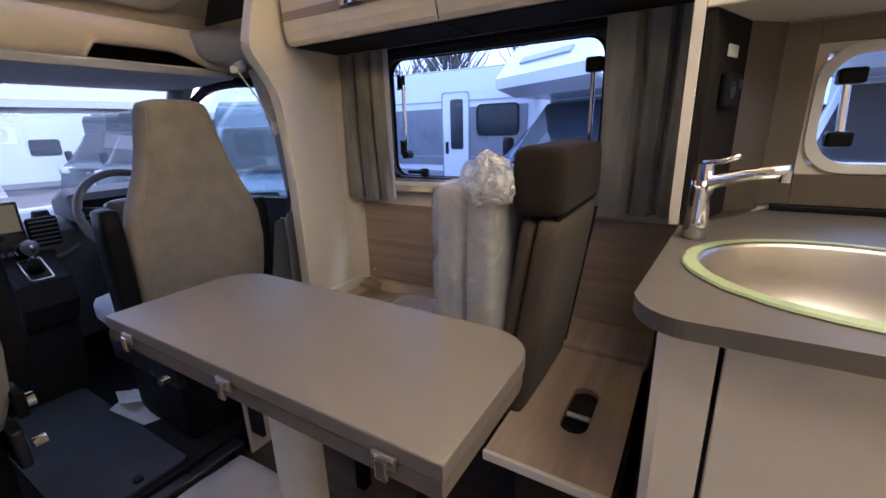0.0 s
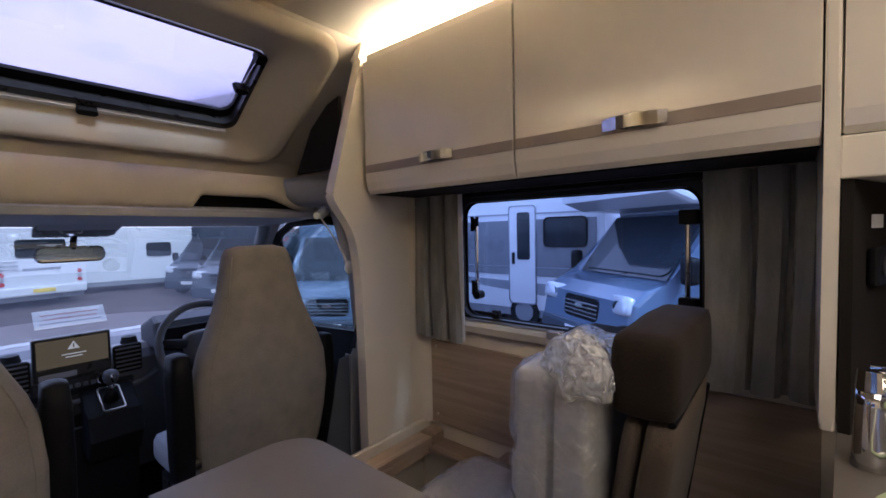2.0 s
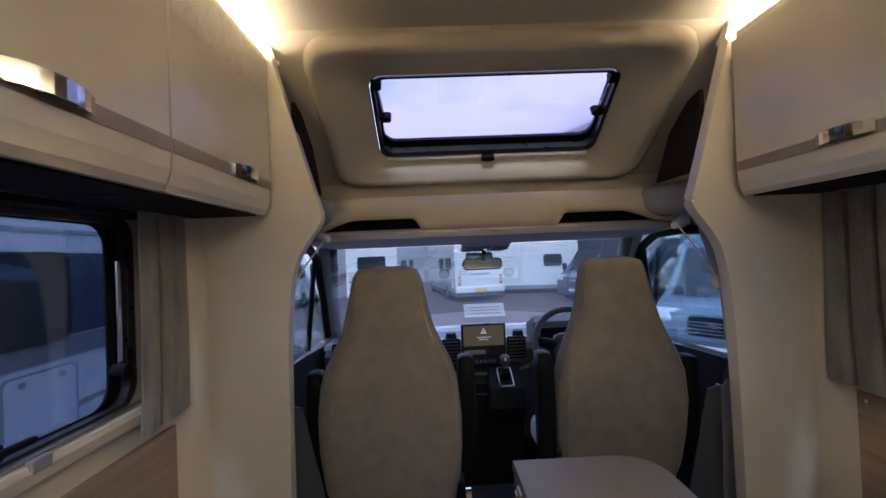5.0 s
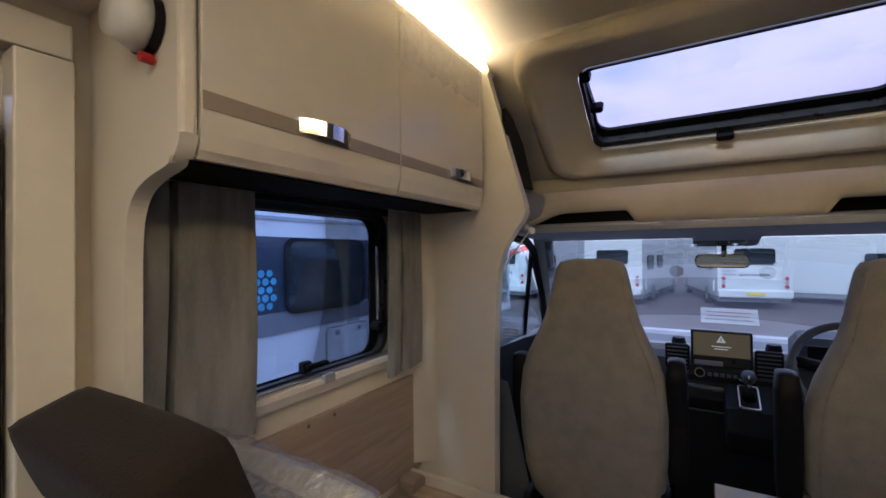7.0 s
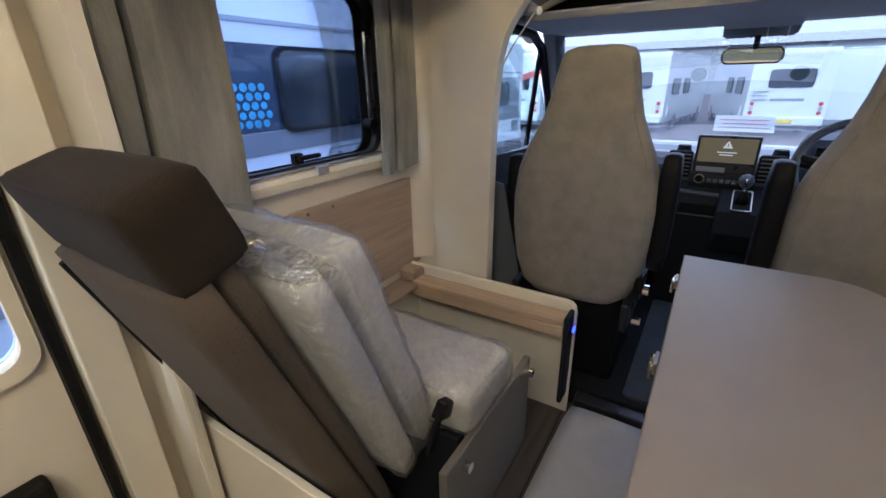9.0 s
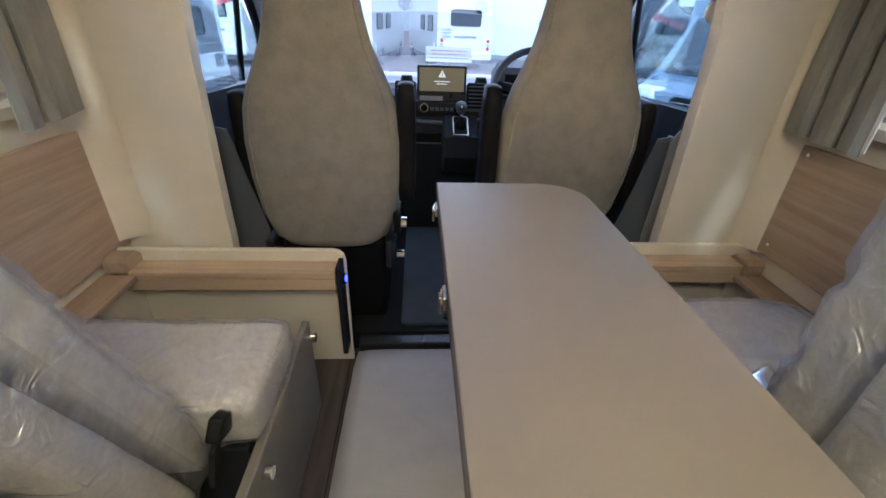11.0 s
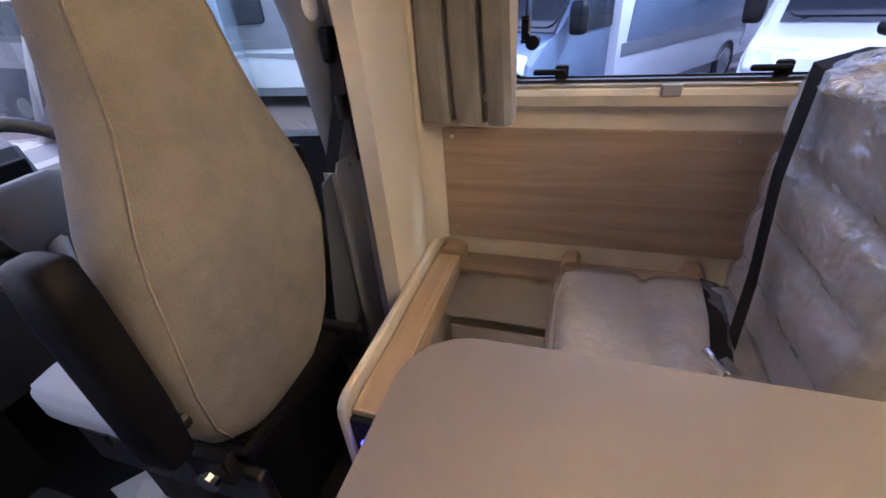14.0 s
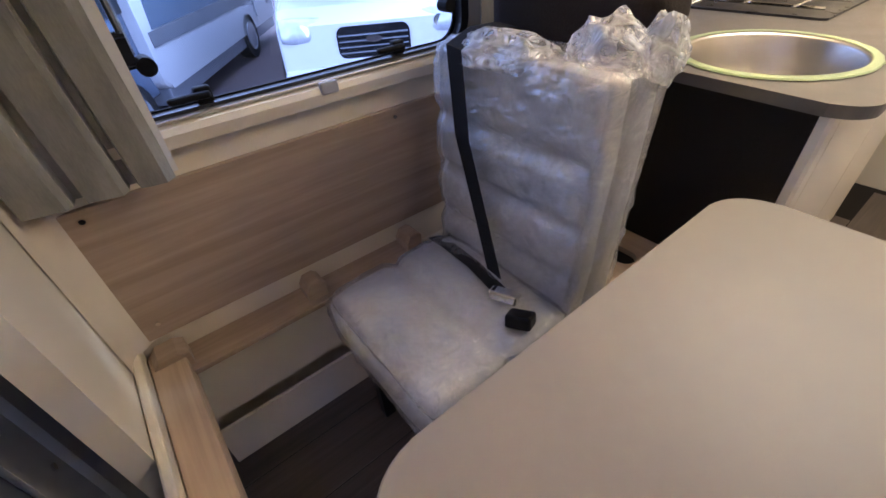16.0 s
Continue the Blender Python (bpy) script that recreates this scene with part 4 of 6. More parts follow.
def dinette_seat(s, xa, xb, back_y, lean, shell_top, head, head_m, label, deep=0.115, low=0.36):
    """A travel seat: an upholstered shell back with a separate headrest (y0, y1, z0, z1)."""
    lo, hi = sorted((s * xa, s * xb))
    m = leaned(back_y, lean)
    ob = thing("dinette_seat", (s * (xa + xb) / 2, back_y, 0.36), label, "seat", "dinette travel seats")
    ysp = back_y - deep * 0.42
    part("backrest_shell", turn(pillow(lo, hi, back_y - deep, ysp - 0.002, low, shell_top, 0.018, 9, 0.004, 0.003, 3 * s), m), TAN, ob, "tan upholstered seat back", smooth=True)
    part("bolster", turn(pillow(lo + 0.012, hi - 0.012, ysp + 0.002, back_y, low + 0.03, shell_top - 0.012, 0.02, 9, 0.004, 0.003, 5 * s), m), TAN, ob, "darker padded bolster", smooth=True)
    y0, y1, z0, z1 = head
    h = part("headrest", turn(pillow(lo, hi, y0, y1, z0, z1, 0.022, 11, 0.005, 0.003, 7 * s), head_m), BROWN, ob, "brown upholstered headrest", smooth=True)
    part("piping", turn(tube([(lo + 0.02, y0 + 0.01, z0 - 0.004), (hi - 0.02, y0 + 0.01, z0 - 0.004)], 0.006, 8), head_m), BLACK, h)
    e = hi if s > 0 else lo
    part("edge_trim", turn(tube([(e + s * 0.001, back_y - deep + 0.006, low + 0.02), (e + s * 0.001, back_y - deep + 0.006, shell_top - 0.03)], 0.009, 8), m), BLACK, ob, "black edge trim")
    return ob


def wrapped_back(s, xa, xb, y0, y1, z0, z1, m, seed, label, gap=0.008, groove=0.022, film=FILMWHITE):
    lo, hi = sorted((s * xa, s * xb))
    ob = thing("wrapped_cushion", (s * (xa + xb) / 2, (y0 + y1) / 2, z0), label, "cushion", "wrapped seat cushions")
    gr = [(2, z0 + (z1 - z0) * f, groove) for f in (0.27, 0.5, 0.73)]
    ym = y0 + (y1 - y0) * 0.5
    part("rear_pad", turn(pillow(lo, hi, y0, ym - gap, z0, z1 - 0.012, 0.018, 11, 0.002, 0.003, seed), m), FABRICG, ob, smooth=True)
    part("front_pad", turn(pillow(lo, hi, ym + gap, y1, z0, z1, 0.022, 23, 0.005, 0.003, seed + 1, gr), m), FABRICG, ob, smooth=True)
    f = pillow(lo - 0.004, hi + 0.004, y0 - 0.004, y1 + 0.004, z0 + 0.006, z1 + 0.004, 0.022, 40, 0.003, 0.0, seed, gr)
    part("polythene_wrap", turn(film_over(f, 0.003, seed, 0.007, 17), m), film, ob, "crinkled clear polythene wrap", smooth=True)
    return ob


def bunch(ob, c, rx, ry, rz, seed):
    """A tuft of loose bunched polythene: a crumpled dome with sharp folds."""
    bm = bmesh.new()
    bmesh.ops.create_icosphere(bm, subdivisions=5, radius=1)
    for v in bm.verts:
        p = v.co.copy()
        q = p * 1.25 + Vector((seed, seed * 0.7, 0))
        fold = 1 - abs(noise.noise(q)) * 2.0
        fine = 1 - abs(noise.noise(q * 2.6)) * 2.0
        k = 0.80 + 0.24 * fold + 0.04 * fine
        up = max(-0.5, p.z)
        v.co = Vector(c) + Vector((p.x * rx * k * (1.1 - 0.25 * up), p.y * ry * k * (1.1 - 0.25 * up), up * rz * (k + 0.25 * noise.noise(q * 1.3))))
    part("bunched_polythene", bm, FILMTOP, ob, "bunched loose polythene", smooth=True)


mR = leaned(0.52, 1.5)
dinette_seat(1, 0.50, 0.93, 0.455, 8.5, 0.97, (0.275, 0.392, 0.965, 1.122), Matrix.Identity(4), "brown and tan upholstered travel seat with separate headrest", 0.095)
cr = wrapped_back(1, 0.455, 0.915, 0.43, 0.603, 0.43, 1.025, mR, 2.0, "light grey back cushions wrapped in clear polythene on the dinette seat")
bunch(cr, (0.54, 0.47, 1.045), 0.07, 0.07, 0.065, 4)
bunch(cr, (0.76, 0.53, 1.025), 0.14, 0.08, 0.040, 9)
bunch(cr, (0.465, 0.425, 1.04), 0.04, 0.045, 0.075, 12)
sq = thing("wrapped_squab", (0.66, 0.84, 0.40), "light grey seat squab wrapped in clear polythene", "cushion", "wrapped seat cushions")
part("pad", pillow(0.44, 0.885, 0.60, 1.01, 0.40, 0.515, 0.04, 13, 0.012, 0.004, 5, [(1, 0.80, 0.02)]), FABRICG, sq, smooth=True)
part("polythene_wrap", film_over(pillow(0.436, 0.889, 0.596, 1.014, 0.402, 0.519, 0.04, 34, 0.012, 0, 5, [(1, 0.80, 0.02)]), 0.003, 5, 0.006), FILMWHITE, sq, "crinkled clear polythene wrap", smooth=True)

mL = leaned(0.55, 20.0)
dinette_seat(-1, 0.60, 1.03, 0.55, 20.0, 0.99, (0.452, 0.572, 0.985, 1.135), mL, "brown and tan upholstered travel seat with separate headrest", 0.115, 0.06)
cl = wrapped_back(-1, 0.535, 1.02, 0.560, 0.715, 0.275, 0.918, mL, 6.0, "light grey back cushions wrapped in clear polythene on the dinette seat", 0.014, 0.005, FILM)
bunch(cl, (-0.76, 0.45, 0.895), 0.19, 0.075, 0.035, 21)
sq = thing("wrapped_squab", (-0.70, 0.75, 0.37), "light grey seat squab wrapped in clear polythene", "cushion", "wrapped seat cushions")
part("pad", pillow(-0.985, -0.425, 0.715, 0.965, 0.37, 0.49, 0.028, 13, 0.006, 0.003, 8), FABRICG, sq, smooth=True)
part("polythene_wrap", film_over(pillow(-0.989, -0.421, 0.711, 0.969, 0.372, 0.494, 0.028, 34, 0.006, 0, 8), 0.003, 8, 0.006), FILM, sq, "crinkled clear polythene wrap", smooth=True)

# lap and shoulder belts on the seats
sb = thing("seat_belt", (0.7, 0.66, 0.5), "black three-point belt across the wrapped dinette seat", "seat belt", "dinette seat belts")
part("shoulder_strap", strap([mR @ Vector(p) for p in ((0.83, 0.42, 1.04), (0.825, 0.47, 1.055), (0.82, 0.56, 1.058), (0.815, 0.632, 1.035), (0.775, 0.645, 0.85), (0.70, 0.648, 0.66))] + [Vector((0.63, 0.665, 0.55))], (1, 0, 0.1), 0.048), BELT, sb)
part("lap_strap", strap([(0.91, 0.64, 0.50), (0.82, 0.655, 0.525), (0.70, 0.67, 0.54), (0.58, 0.69, 0.54)], (0, 1, 0.3), 0.045), BELT, sb)
bk = part("buckle", turn(box(-0.035, 0.035, -0.02, 0.02, -0.012, 0.012, 0.005), pose(0.56, 0.70, 0.55, 20, 0, 25)), CHROME, sb, "chrome tongue and buckle")
part("receiver", turn(box(-0.03, 0.03, -0.024, 0.024, -0.016, 0.016, 0.006), pose(0.49, 0.72, 0.54, 20, 10, 25)), BLACK, bk)
sb = thing("seat_belt", (-0.5, 0.62, 0.45), "black belt buckle between squab and back cushion", "seat belt", "dinette seat belts")
part("stalk", strap([(-0.50, 0.66, 0.34), (-0.49, 0.675, 0.42), (-0.485, 0.69, 0.44)], (0, 1, 0), 0.03, 0.01), BELT, sb)
part("receiver", turn(box(-0.014, 0.014, -0.024, 0.024, -0.04, 0.04, 0.006), pose(-0.48, 0.70, 0.455, 60, 10, 0)), BLACK, sb)

# folding table on its pedestal
tb = thing("dining_table", (0.13, 0.73, FLOOR), "grey-brown laminate folding table with steel catches on a pedestal", "table")


def table_outline(y0=0.255, y1=1.212, x0=-0.06, x1=0.322, r=0.10):
    pts = [(x0, y0), ]
    for ca, cb, st in ((x1 - r, y0 + r, 270), (x1 - r, y1 - r, 0)):
        for k in range(9):
            w = radians(st + 90 * k / 8)
            pts.append((ca + r * math.cos(w), cb + r * math.sin(w)))
    pts.append((x0, y1))
    return pts


part("tabletop", prism(table_outline(), "z", 0.727, 0.757, 0.003, 2), TABLE, tb)
part("lower_leaf", prism(table_outline(0.258, 1.209, -0.058, 0.319), "z", 0.692, 0.7255, 0.003, 2), TABLE_EDGE, tb, "folded lower leaf with grained edge")
for yy in (1.10, 0.73, 0.35):
    c = part("catch", box(-0.067, -0.0602, yy - 0.022, yy + 0.022, 0.715, 0.738, 0.002), STEEL, tb, "steel table catch")
    part("hook", box(-0.074, -0.0672, yy - 0.010, yy + 0.010, 0.698, 0.732, 0.002), CHROME, c)
    for dy in (-0.015, 0.015):
        part("rivet", disc((-0.068, yy + dy, 0.731), (1, 0, 0), 0.004, 0.004, 10), CHROME, c)
part("rail", box(-0.02, 0.29, 0.40, 1.05, 0.655, 0.691, 0.004), BLACK, tb, "black slide frame")
part("column", disc((0.165, 0.86, 0.285), (0, 0, 1), 0.062, 0.73, 28), WHITEP, tb, "pale grey pedestal column", smooth=False)
part("base_plate", disc((0.165, 0.86, FLOOR + 0.018), (0, 0, 1), 0.17, 0.035, 28, 0.14), GREYMETAL, tb)
# spare cushion laid flat in the aisle
fc = thing("loose_cushion", (0.0, 0.9, FLOOR), "light grey cushion lying flat on the aisle floor", "cushion")
part("pad", pillow(-0.345, 0.30, 0.42, 1.405, FLOOR, 0.0, 0.035, 11, 0.006, 0.004, 11), FABRICG, fc, smooth=True)

# ---------------------------------------------------------------- kitchen
kt = [(0.80, 0.048), (0.26, 0.085), (0.215, 0.07), (0.185, 0.03), (0.185, -0.02), (0.20, -1.55), (1.128, -1.55), (1.128, -0.16), (1.0, -0.09), (0.86, 0.0)]
kt = [kt[0], *soften(kt[1:5]), *kt[5:]]
SINK = (0.488, -0.24)
wt = thing("worktop", (0.66, -0.7, 0.872), "grey-brown laminate worktop with a rounded corner", "worktop")
bm = bmesh.new()
hole = [(SINK[0] + 0.215 * math.cos(a * math.tau / 40), SINK[1] + 0.245 * math.sin(a * math.tau / 40)) for a in range(40)]
geo = []
for z in (0.91, 0.882):
    o = [bm.verts.new((x, y, z)) for x, y in kt]
    h = [bm.verts.new((x, y, z)) for x, y in hole]
    es = [bm.edges.new((o[i], o[(i + 1) % len(o)])) for i in range(len(o))] + [bm.edges.new((h[i], h[(i + 1) % 40])) for i in range(40)]
    bmesh.ops.triangle_fill(bm, edges=es, use_beauty=True)
    geo.append((o, h))
for k in (0, 1):
    a, b = geo[0][k], geo[1][k]
    for i in range(len(a)):
        bm.faces.new((a[i], a[(i + 1) % len(a)], b[(i + 1) % len(a)], b[i]))
part("board", bm, WORKTOP, wt)
sk = thing("kitchen_sink", (SINK[0], SINK[1], 0.75), "oval steel sink with green protective film round its rim", "sink")
bm = bmesh.new()
rows = []
for rr, z in ((1.02, 0.9135), (0.985, 0.9135), (0.96, 0.905), (0.93, 0.84), (0.86, 0.78), (0.70, 0.757), (0.3, 0.752), (0.1, 0.75)):
    rows.append([bm.verts.new((SINK[0] + 0.215 * rr * math.cos(a * math.tau / 40), SINK[1] + 0.245 * rr * math.sin(a * math.tau / 40), z)) for a in range(40)])
for a, b in zip(rows, rows[1:]):
    for i in range(40):
        bm.faces.new((a[i], a[(i + 1) % 40], b[(i + 1) % 40], b[i]))
bm.faces.new(rows[-1])
part("bowl", bm, STEEL, sk, smooth=True)
bm = bmesh.new()
rows = []
for rr, z in ((1.10, 0.9125), (1.085, 0.9165), (1.0, 0.9175), (0.985, 0.9165)):
    rows.append([bm.verts.new((SINK[0] + 0.215 * (rr + 0.02 * noise.noise((a * 0.7, 0, 1)) * (rr > 1.05)) * math.cos(a * math.tau / 80), SINK[1] + 0.245 * (rr + 0.02 * noise.noise((a * 0.7, 0, 1)) * (rr > 1.05)) * math.sin(a * math.tau / 80), z + 0.0015 * noise.noise((a, rr, 2)))) for a in range(80)])
for a, b in zip(rows, rows[1:]):
    for i in range(80):
        bm.faces.new((a[i], a[(i + 1) % 80], b[(i + 1) % 80], b[i]))
part("rim_film", bm, GREEN, sk, "green protective film")
part("label", prism([(0.305, -0.30), (0.325, -0.27), (0.33, -0.275), (0.31, -0.305)], "z", 0.82, 0.821), PAPER, sk, "small white sticker")
tp = thing("kitchen_tap", (0.64, -0.02, 0.91), "chrome single-lever kitchen tap with a long spout", "tap")
TX, TY = 0.672, 0.012
part("body", tube([(TX, TY, 0.911), (TX, TY, 0.95), (TX, TY, 1.02), (TX, TY, 1.045)], [0.026, 0.024, 0.021, 0.021], 18), CHROME, tp, smooth=True)
part("spout", tube([(TX, TY, 1.0), (TX - 0.005, TY - 0.015, 1.038), (TX - 0.02, TY - 0.05, 1.052), (TX - 0.045, TY - 0.09, 1.064), (TX - 0.072, TY - 0.14, 1.074)], [0.017, 0.016, 0.014, 0.012, 0.012], 14), CHROME, tp, smooth=True)
part("aerator", disc((TX - 0.070, TY - 0.136, 1.062), (0, 0, 1), 0.011, 0.02, 14), CHROME, tp)
part("cap", disc((TX, TY, 1.062), (0, 0, 1), 0.022, 0.034, 18, 0.019), CHROME, tp)
part("lever", tube([(TX, TY, 1.078), (TX - 0.016, TY - 0.035, 1.086), (TX - 0.026, TY - 0.062, 1.098)], [0.009, 0.006, 0.006], 10), CHROME, tp, smooth=True)
ku = thing("kitchen_unit", (0.66, -0.7, FLOOR), "cream-fronted kitchen unit with a dark end panel", "kitchen unit")
part("end_panel", prism([(0.272, 0.022), (0.272, 0.05), (0.80, 0.045), (0.80, 0.02)], "z", FLOOR, 0.881), DARKWOOD, ku, "dark textured end panel")
part("carcass", box(0.262, 1.126, -1.52, -0.04, FLOOR, 0.74), DARKTRIM, ku)
part("corner_post", prism([(0.245, -0.037), (0.245, 0.03), (0.252, 0.045), (0.271, 0.045), (0.271, -0.037)], "z", FLOOR, 0.881, 0.003), CREAM, ku)
part("door", box(0.245, 0.261, -0.66, -0.045, 0.0, 0.874, 0.003), CREAM, ku, "cream cupboard door")
part("door", box(0.245, 0.261, -1.27, -0.668, 0.0, 0.874, 0.003), CREAM, ku, "cream cupboard door")
part("plinth", box(0.27, 0.285, -1.5, -0.02, FLOOR, -0.005), DARKWOOD, ku)
hb = thing("gas_hob", (0.78, -0.95, 0.91), "black glass hob with wire pan supports", "hob")
part("glass_top", prism(rrect(0.50, 1.02, -1.30, -0.72, 0.02), "z", 0.9105, 0.918, 0.002), SATINBLACK, hb)
for x in (0.62, 0.78, 0.92):
    part("pan_support", tube([(x, -1.26, 0.935), (x, -0.76, 0.935)], 0.005, 6), CHROME, hb)
for y in (-1.2, -1.02, -0.82):
    part("pan_support", tube([(0.54, y, 0.930), (0.99, y, 0.930)], 0.005, 6), CHROME, hb)
sp = solo("splashback", box(1.115, 1.128, -1.6, -1.03, 0.93, 1.41), SPLASH, "bronze splashback behind the hob", "splashback")
sp2 = solo("splashback", box(1.115, 1.128, -1.028, -0.212, 0.93, 1.015), SPLASH, "bronze splashback under the kitchen window", "splashback")
sp3 = solo("splashback", box(1.115, 1.128, -1.028, -0.212, 1.355, 1.41), SPLASH, "bronze splashback over the kitchen window", "splashback")
sp4 = solo("splashback", box(1.115, 1.128, -0.21, -0.13, 0.93, 1.41), SPLASH, "bronze splashback beside the kitchen window", "splashback")
solo("worktop_upstand", box(1.10, 1.126, -1.55, -0.17, 0.9105, 0.928, 0.003), BLACK, "black upstand strip at the back of the worktop", "upstand")
sd = thing("socket_panel", (0.93, -0.03, 0.91), "dark diagonal panel with a twin socket and white label", "panel")
dg = [(0.802, 0.046), (1.032, -0.034), (1.026, -0.052), (0.80, 0.028)]
part("board", prism(dg, "z", 0.9105, 1.414), DARKWOOD, sd)
part("corner_board", prism([(1.0335, -0.034), (1.118, -0.12), (1.118, -0.14), (1.0275, -0.052)], "z", 0.9105, 1.414), SPLASH, sd, "bronze corner board")
um = Matrix.Translation((0.914, -0.010, 1.300)) @ Matrix.Rotation(math.atan2(-0.080, 0.230), 4, "Z")
so = part("socket", turn(box(-0.05, 0.05, -0.022, -0.004, -0.10, -0.02, 0.006), um), BLACK, sd, "black twin socket")
part("rocker", turn(box(0.012, 0.036, -0.027, -0.0222, -0.055, -0.035, 0.002), um), SATINBLACK, so)
part("outlet", turn(disc((-0.018, -0.022, -0.06), (0, 1, 0), 0.020, 0.006, 18), um), SATINBLACK, so)
part("label", turn(box(-0.03, 0.032, -0.008, -0.0045, 0.018, 0.046), um), PAPER, sd, "white paper label")

# ---------------------------------------------------------------- cab seats


def back_line(y0, z, tuck):
    """Where the rear face of a seat back stands at a height: tucked forward at the foot and at the head."""
    return y0 + 0.02 + 0.075 * max(0, (z - 0.75) / 0.5) + tuck * max(0, (0.88 - z) / 0.45)


def cab_seat(cx, arm_side, label, broad=1.0, tuck=0.075, foot=0.0):
    y0 = 1.515
    ob = thing("captain_chair", (cx, 1.75, 0.0), label, "seat", "cab seats")
    # back: outline widening from a slim head to broad shoulders, domed towards the rear
    prof = [(0.40 - foot, 0.165), (0.43 - foot, 0.205), (0.50 - foot * 0.6, 0.235), (0.62, 0.25), (0.75, 0.252), (0.86, 0.243), (0.93, 0.222), (0.99, 0.195), (1.06, 0.165), (1.13, 0.147), (1.20, 0.134), (1.255, 0.122), (1.28, 0.108)]
    bm = bmesh.new()
    rows = []
    for z, h in prof:
        h *= broad
        yc = back_line(y0, z, tuck)
        dep = 0.17 if z < 0.95 else 0.17 - 0.06 * (z - 0.95) / 0.32
        row = []
        for k in range(28):
            a = k * math.tau / 28
            ca, sa = math.cos(a), math.sin(a)
            e = 0.56
            x = h * math.copysign(abs(ca) ** e, ca)
            y = dep / 2 * math.copysign(abs(sa) ** 0.72, sa)
            row.append(bm.verts.new((cx + x, yc + dep / 2 + y + 0.004 * noise.noise((x * 6, z * 6, cx)), z)))
        rows.append(row)
    for a, b in zip(rows, rows[1:]):
        for k in range(28):
            bm.faces.new((a[k], a[(k + 1) % 28], b[(k + 1) % 28], b[k]))
    for r, dz in ((rows[0], -0.02), (rows[-1], 0.012)):
        c = sum((v.co for v in r), Vector()) / 28
        inner = [bm.verts.new(c + (v.co - c) * 0.6 + Vector((0, 0, dz))) for v in r]
        for k in range(28):
            bm.faces.new((r[k], r[(k + 1) % 28], inner[(k + 1) % 28], inner[k]))
        bm.faces.new(inner)
    bk = part("backrest", bm, FABRIC, ob, "grey-beige fitted back cover", smooth=True)
    for sd in (-1, 1):
        path = []
        for z, h in prof[1:-1]:
            h *= broad
            yc = back_line(y0, z, tuck)
            dep = 0.17 if z < 0.95 else 0.17 - 0.06 * (z - 0.95) / 0.32
            c = 0.88 ** (1 / 0.56)
            path.append((cx + sd * 0.88 * h, yc + dep / 2 * (1 - math.sin(math.acos(c)) ** 0.72) - 0.0002, z))
        part("seam", tube(path, 0.0025, 6), FABRIC, bk, "stitched cover seam", smooth=True)
    part("squab", pillow(cx - 0.25, cx + 0.25, 1.68, 2.10, 0.43, 0.55, 0.05, 7, 0.01, 0.004, cx), PALEBLUE, ob, "pale grey squab", smooth=True)
    part("swivel_base", box(cx - 0.20, cx + 0.20, 1.60, 2.02, 0.0, 0.40, 0.02), BLACK, ob, "black seat base")
    part("slide_rail", box(cx - 0.235, cx - 0.205, 1.54, 2.05, 0.28, 0.40, 0.008), SATINBLACK, ob)
    part("slide_rail", box(cx + 0.205, cx + 0.235, 1.54, 2.05, 0.28, 0.40, 0.008), SATINBLACK, ob)
    ax = cx + arm_side * 0.285
    ar = part("armrest", pillow(ax - 0.03, ax + 0.03, 1.60, 1.69, 0.53, 0.945, 0.02, 5, 0.004, 0.002, ax), BLACK, ob, "black folded-up armrest", smooth=True)
    part("pivot", disc((cx + arm_side * 0.25, 1.645, 0.57), (1, 0, 0), 0.022, 0.03, 14), SATINBLACK, ar)
    part("recliner", box(cx + arm_side * 0.25 - 0.014, cx + arm_side * 0.25 + 0.014, 1.56, 1.66, 0.42, 0.50, 0.006), BLACK, ob)
    part("knob", disc((cx + arm_side * 0.272, 1.60, 0.45), (1, 0, 0), 0.022, 0.026, 14), CHROME, ob, "chrome-edged adjuster knob")
    part("knob", disc((cx + arm_side * 0.262, 1.57, 0.33), (1, 0, 0), 0.016, 0.03, 14), CHROME, ob, "chrome-edged adjuster knob")
    ox = cx - arm_side * 0.285
    part("armrest", pillow(ox - 0.03, ox + 0.03, 1.64, 1.72, 0.50, 0.90, 0.02, 5, 0.004, 0.002, ox), BLACK, ob, "black folded-up armrest", smooth=True)
    return ob


cab_seat(0.430, -1, "driver's high-backed cab seat in grey-beige cover with black armrests", 1.0)
cab_seat(-0.436, 1, "passenger's high-backed cab seat in grey-beige cover with black armrests", 1.05, 0.015, 0.03)

# ---------------------------------------------------------------- dashboard
db = thing("dashboard", (0, 2.7, 0.0), "slate grey moulded dashboard with vents and central screen", "dashboard")
prof = [(2.50, 0.60), (2.47, 0.70), (2.46, 0.77), (2.49, 0.80), (2.60, 0.825), (2.80, 0.825), (2.97, 0.80), (2.97, 0.20), (2.60, 0.20), (2.55, 0.40)]
part("body", prism(prof, "x", -0.90, 0.90, 0.012, 2), MIDTRIM, db)
part("top_pad", prism([(2.52, 0.826), (2.97, 0.818), (2.97, 0.80), (2.50, 0.80)], "x", -0.91, 0.91, 0.006), GREYTRIM, db, "paler grey top pad")
part("lower_console", prism([(2.44, 0.32), (2.41, 0.60), (2.46, 0.70), (2.60, 0.70), (2.60, 0.0), (2.48, 0.0)], "x", -0.20, 0.22, 0.012), DARKTRIM, db)
part("glovebox", box(-0.80, -0.26, 2.445, 2.50, 0.46, 0.68, 0.02), MIDTRIM, db)
